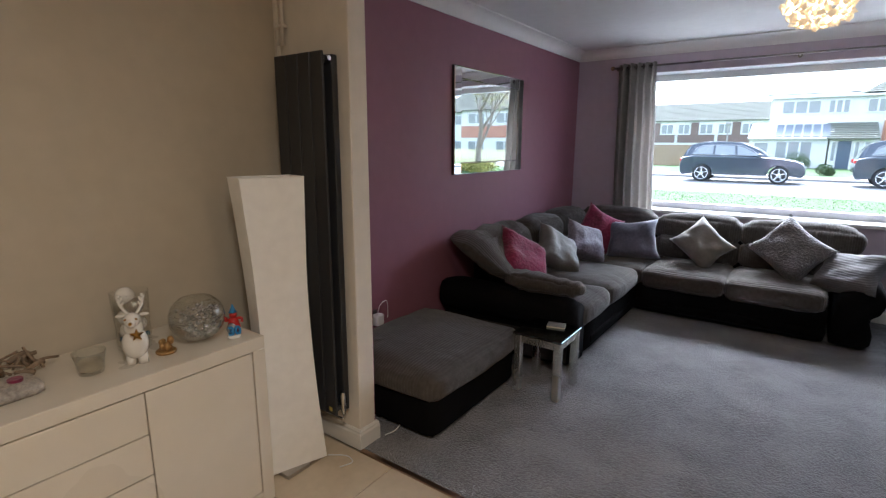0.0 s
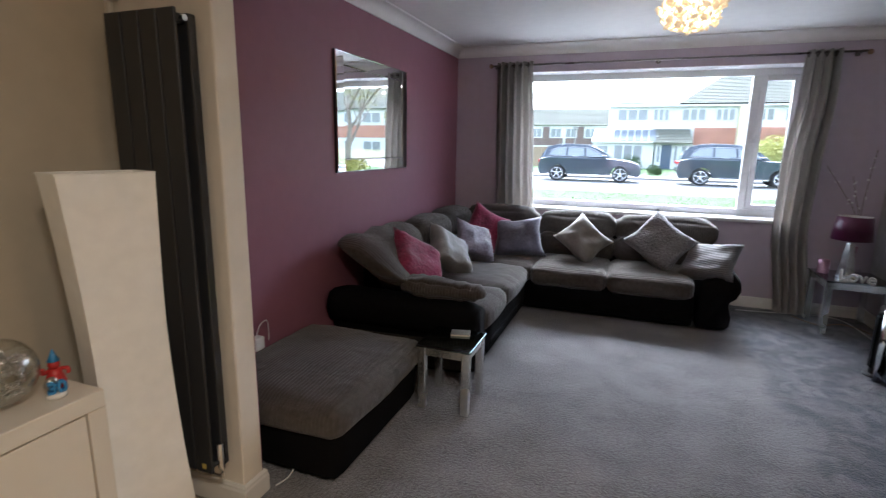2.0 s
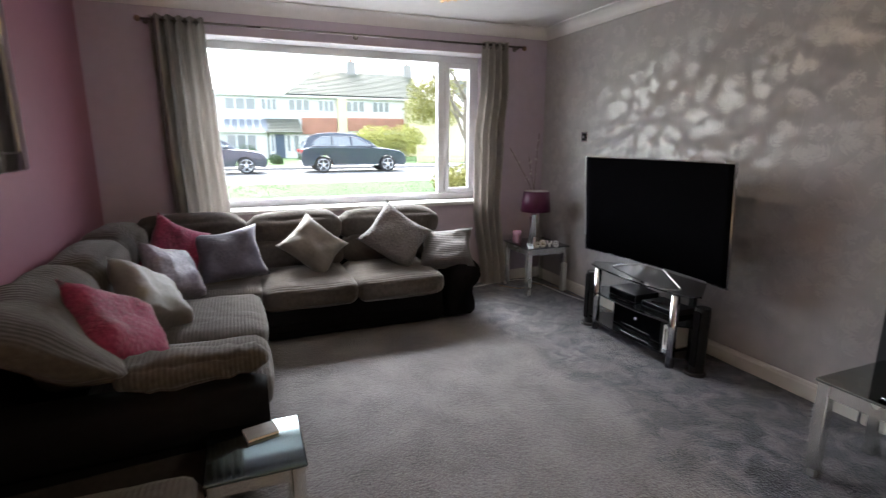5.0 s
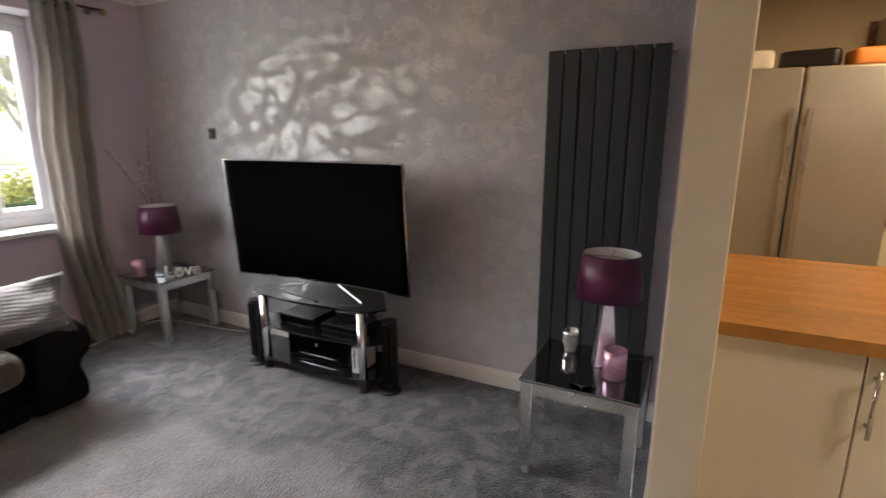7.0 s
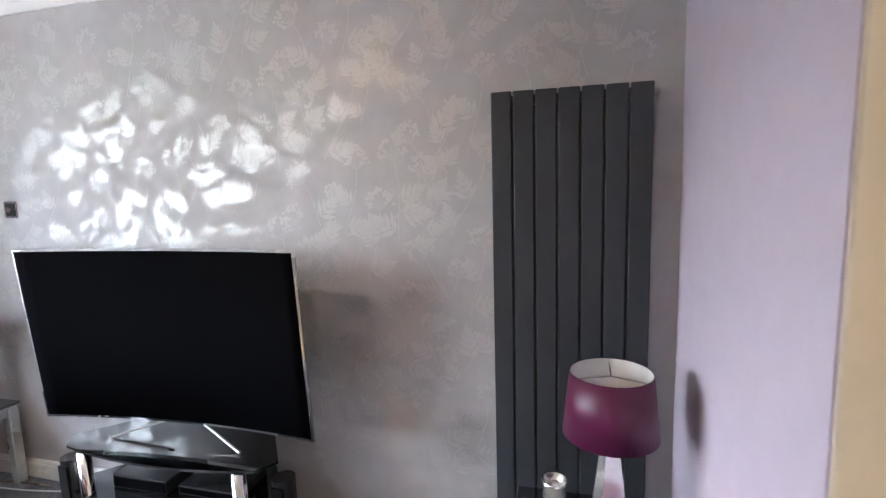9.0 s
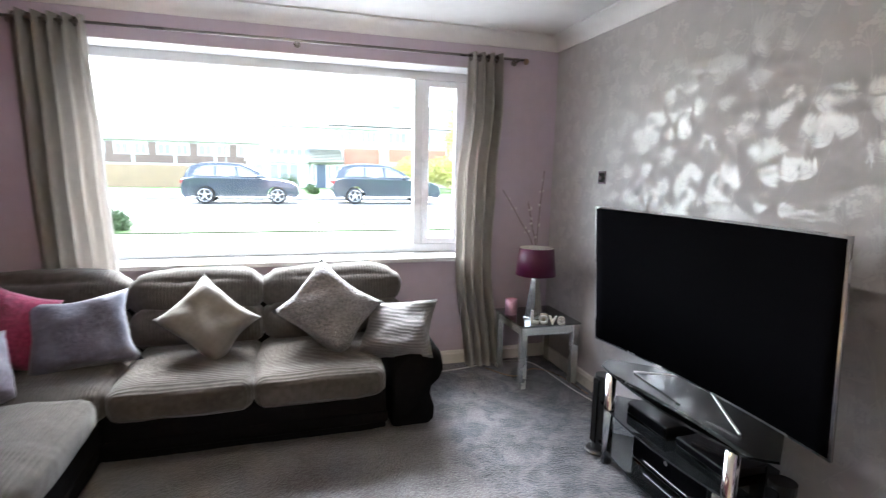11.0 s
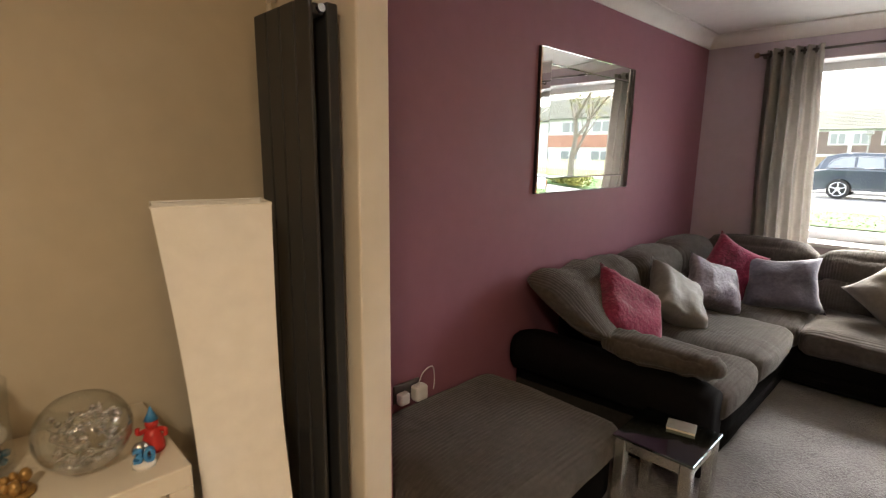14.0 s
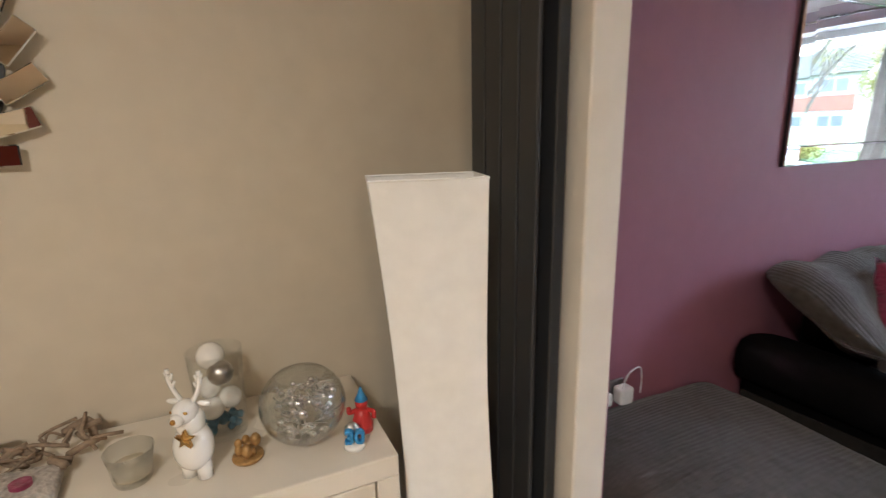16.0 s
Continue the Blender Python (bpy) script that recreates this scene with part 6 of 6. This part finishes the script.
# brick cladding courses
for (x0, x1, z0, z1) in ((3.9, 6.8, 1.9, 3.25), (7.7, 12.7, 2.2, 3.3)):
    pnl = part("brick_panel", box(x0, x1, HY - 0.05, HY, z0, z1), M_BRICK, ter, "red tile-hung panel")
    n = int((z1 - z0) / 0.11)
    cb = None
    for k in range(n):
        za = z0 + k * 0.11
        cb = box(x0, x1, HY - 0.085, HY - 0.05, za + 0.012, za + 0.11, bm=cb)
    part("tile_course", cb, M_BRICK, pnl)
pane_in(ter, 4.1, 6.4, 0.7, 1.8, HY, 2)
pane_in(ter, 8.2, 12.0, 0.8, 2.0, HY, 3)
# sun room with roof panels, and porch
ext = thing("house_extension", (-0.5, 44, GZ), "white sun room with dark roof panels and a tiled porch", "house")
part("wall", box(-3.5, 1.0, HY - 2.6, HY - 0.01, GZ, 2.0), M_RENDER, ext, "white wall")
tiled_roof(ext, -3.6, 1.3, HY - 2.9, 2.02, HY - 0.02, 3.1, courses=8, m=M_RENDER)
for k in range(6):
    x = -2.0 + 0.53 * k
    b = bmesh.new()
    vs = [b.verts.new(p) for p in ((x, HY - 2.75, 2.17), (x + 0.42, HY - 2.75, 2.17), (x + 0.42, HY - 0.5, 3.02), (x, HY - 0.5, 3.02), (x, HY - 2.75, 2.12), (x + 0.42, HY - 2.75, 2.12), (x + 0.42, HY - 0.5, 2.97), (x, HY - 0.5, 2.97))]
    for f in ((0, 1, 2, 3), (4, 5, 6, 7), (0, 1, 5, 4), (2, 3, 7, 6), (0, 3, 7, 4), (1, 2, 6, 5)):
        b.faces.new([vs[i] for i in f])
    part("roof_panel", b, M_SOLAR, ext, "dark glazed roof panel")
pane_in(ext, -3.2, -2.3, 0.8, 1.8, HY - 2.6, 0)
pane_in(ext, -1.9, 0.2, 0.6, 1.85, HY - 2.6, 2)
tiled_roof(ext, 0.9, 3.6, HY - 3.0, 2.0, HY - 0.1, 3.1, courses=9)
part("porch_wall", box(1.1, 3.4, HY - 2.6, HY - 0.1, GZ, 2.0), M_RENDER, ext, "white porch wall")
part("porch_door", box(1.55, 2.25, HY - 2.66, HY - 2.6, GZ, 1.85), M_DOOR_BLUE, ext, "dark blue door")
for x in (1.2, 2.4, 2.9):
    pane_in(ext, x, x + 0.3 if x < 2.8 else x + 0.45, 0.5, 1.85, HY - 2.6, 0)
# far row
far = thing("far_house_row", (-14, 84, -0.1), "far row of two-storey houses with brown hung tiles", "house")
part("wall", box(-34, -4.6, 82, 90, -0.12, 5.0), M_RENDER, far, "white wall")
tiled_roof(far, -34.4, -4.2, 81.7, 4.95, 86, 7.6, courses=14)
for k in range(5):
    x = -9.0 - 5.2 * k
    part("hung_tiles", box(x - 1.6, x + 3.2, 81.9, 82, 1.9, 3.0), M_BROWN_TILE, far, "brown hung tiles")
    part("hung_tiles", box(x + 0.1, x + 1.1, 81.9, 82, 3.0, 4.7), M_BROWN_TILE, far, "brown hung tiles")
    pane_in(far, x + 1.3, x + 2.9, 3.1, 4.5, 82, 1)
    pane_in(far, x - 1.6, x - 0.1, 3.1, 4.5, 82, 1)
fen = thing("garden_fence", (-8, 42, GZ), "weathered wooden garden fence across the road", "fence")
for k in range(60):
    part("board", box(-13.5 + k * 0.16, -13.5 + k * 0.16 + 0.15, 42, 42.03, GZ, 1.55 + 0.01 * (k % 3)), M_FENCE, fen)
wdr = thing("picket_fence", (18, 33, GZ), "pale wooden picket fence across the road", "fence")
for k in range(70):
    part("board", box(9.5 + k * 0.2, 9.5 + k * 0.2 + 0.13, 33, 33.03, GZ, 1.15 + 0.02 * (k % 2)), M_YELLOW_WALL, wdr)
lp = thing("street_lamp", (-5.1, 45, GZ), "slim grey street lamp post", "street lamp")
part("post", tube((-5.1, 45, GZ), (-5.1, 45, 3.0), 0.07, 0.05, 10), M_KERB, lp)
part("lantern", box(-5.3, -4.9, 44.8, 45.2, 3.0, 3.25, 0.05), M_KERB, lp)
# houses further along, seen in the wall mirror
for (x0, x1, y) in ((19, 34, 47), (38, 56, 50)):
    hs = thing("house", ((x0 + x1) / 2, y + 4, -0.1), "white two-storey house with a grey tiled roof", "house")
    part("wall", box(x0, x1, y, y + 8, -0.12, 5.0), M_RENDER, hs, "white wall")
    tiled_roof(hs, x0 - 0.4, x1 + 0.4, y - 0.35, 5.0, y + 4, 7.4)
    part("brick_band", box(x0 + 0.5, x1 - 4, y - 0.06, y, 2.2, 3.4), M_BRICK, hs, "red brick band")
    for k in range(4):
        pane_in(hs, x0 + 1 + k * 3.4, x0 + 3 + k * 3.4, 3.6, 4.7, y, 1)
        pane_in(hs, x0 + 1 + k * 3.4, x0 + 3 + k * 3.4, 0.7, 1.9, y, 1)


# ---- planting ----
def leaf_cloud(name, parent, centers, count, size, m, seed, label):
    r = random.Random(seed)
    v, f = [], []
    for k in range(count):
        c, rad, sq = centers[r.randrange(len(centers))]
        d = Vector((r.gauss(0, 1), r.gauss(0, 1), r.gauss(0, 1))).normalized() * rad * (r.random() ** 0.4)
        p = Vector(c) + Vector((d.x, d.y, d.z * sq))
        a = Euler((r.uniform(0, 6.3), r.uniform(0, 6.3), r.uniform(0, 6.3))).to_matrix()
        s = size * r.uniform(0.6, 1.3)
        n = len(v)
        for q in ((-0.5, 0, 0), (0, -0.28, 0.05), (0.5, 0, 0), (0, 0.28, 0.05)):
            v.append(p + a @ (Vector(q) * s))
        f.append((n, n + 1, n + 2, n + 3))
    o = ORIGIN.get(parent.name, Vector((0, 0, 0)))
    me = bpy.data.meshes.new(name)
    me.from_pydata([p - o for p in v], [], f)
    me.materials.append(m)
    ob = new(name, me)
    ob.parent = parent
    return tagged(ob, label, kind="stuff")


def tree(x, y, height, seed, leaves, label, girth=0.11):
    t = thing("tree", (x, y, GZ), label, "tree")
    r = random.Random(seed)
    b, tips = None, []

    def limb(p, d, ln, rad, depth, b):
        pts, q, dd = [p], p.copy(), d.copy()
        for k in range(4):
            dd = (dd + Vector((r.uniform(-0.18, 0.18), r.uniform(-0.18, 0.18), r.uniform(-0.02, 0.12)))).normalized()
            q = q + dd * ln / 4
            pts.append(q.copy())
        n = 4
        rings = []
        for i, pt in enumerate(pts):
            rr = rad * (1 - 0.55 * i / n)
            qq = (pts[min(i + 1, n)] - pts[max(i - 1, 0)]).to_track_quat("Z", "Y")
            rings.append([pt + qq @ Vector((rr * math.cos(a), rr * math.sin(a), 0)) for a in (2 * math.pi * k / 6 for k in range(6))])
        b = loft(rings, bm=b)
        if depth:
            for k in range(4 if depth > 2 else 3):
                at = pts[2 + k % 3]
                nd = (dd + Vector((r.uniform(-0.9, 0.9), r.uniform(-0.9, 0.9), r.uniform(-0.1, 0.5)))).normalized()
                b = limb(at, nd, ln * r.uniform(0.55, 0.75), rad * 0.42, depth - 1, b)
        else:
            tips.append(pts[-1])
        return b

    b = limb(Vector((x, y, GZ - 0.05)), Vector((0, 0, 1)), height * 0.42, girth, 4, None)
    part("trunk", b, M_BARK, t, "pale grey bark and bare limbs", True)
    leaf_cloud("crown", t, [(p, 0.35, 1.0) for p in tips], leaves, 0.075, M_LEAF, seed + 1, "thin yellowing leaves")
    return t


tree(6.05, 17.6, 6.6, 11, 3000, "street tree with grey bark, bare twigs and thin yellow-green leaves", 0.15)
tree(14.8, 21.5, 6.5, 8, 4500, "half-bare tree with thin yellow-green leaves")
shrub = thing("shrub", (9.5, 38, GZ), "wide golden-yellow garden shrub across the road", "shrub")
leaf_cloud("foliage", shrub, [((7.2 + 0.75 * k, 38 + 0.5 * (k % 2), 1.1 + 0.5 * math.sin(k * 1.1) ** 2), 1.15, 0.95) for k in range(6)], 9000, 0.16, M_BUSH, 3, "golden leaves")
shb = thing("shrub", (10.2, 39, GZ), "loose yellow-green tree crown beside the pale house", "shrub")
leaf_cloud("foliage", shb, [((10.9 + 0.42 * k, 37 + 0.4 * (k % 2), 3.5 + 0.75 * ((k * 2) % 4)), 1.05, 1.0) for k in range(7)], 7500, 0.15, M_LEAF, 4, "thin yellow leaves")
part("trunk", tube((12.4, 37, GZ), (12.4, 37, 4.5), 0.14, 0.06, 8), M_BARK, shb)
for (x, y, rad, m, sd) in ((-0.6, 42.0, 0.75, M_GREEN, 5), (3.0, 33.0, 0.45, M_LEAF, 6), (0.8, 33.2, 0.4, M_GREEN, 7), (4.9, 15.6, 0.5, M_LEAF, 9), (4.3, 15.4, 0.4, M_LEAF, 10), (-4.1, 15.6, 0.35, M_GREEN, 11)):
    s2 = thing("shrub", (x, y, GZ), "small loose garden shrub", "shrub")
    leaf_cloud("foliage", s2, [((x, y, GZ + rad * 0.7), rad, 0.8), ((x + rad * 0.5, y, GZ + rad * 0.5), rad * 0.7, 0.8)], 1100, 0.10, m, sd, "loose leaves")
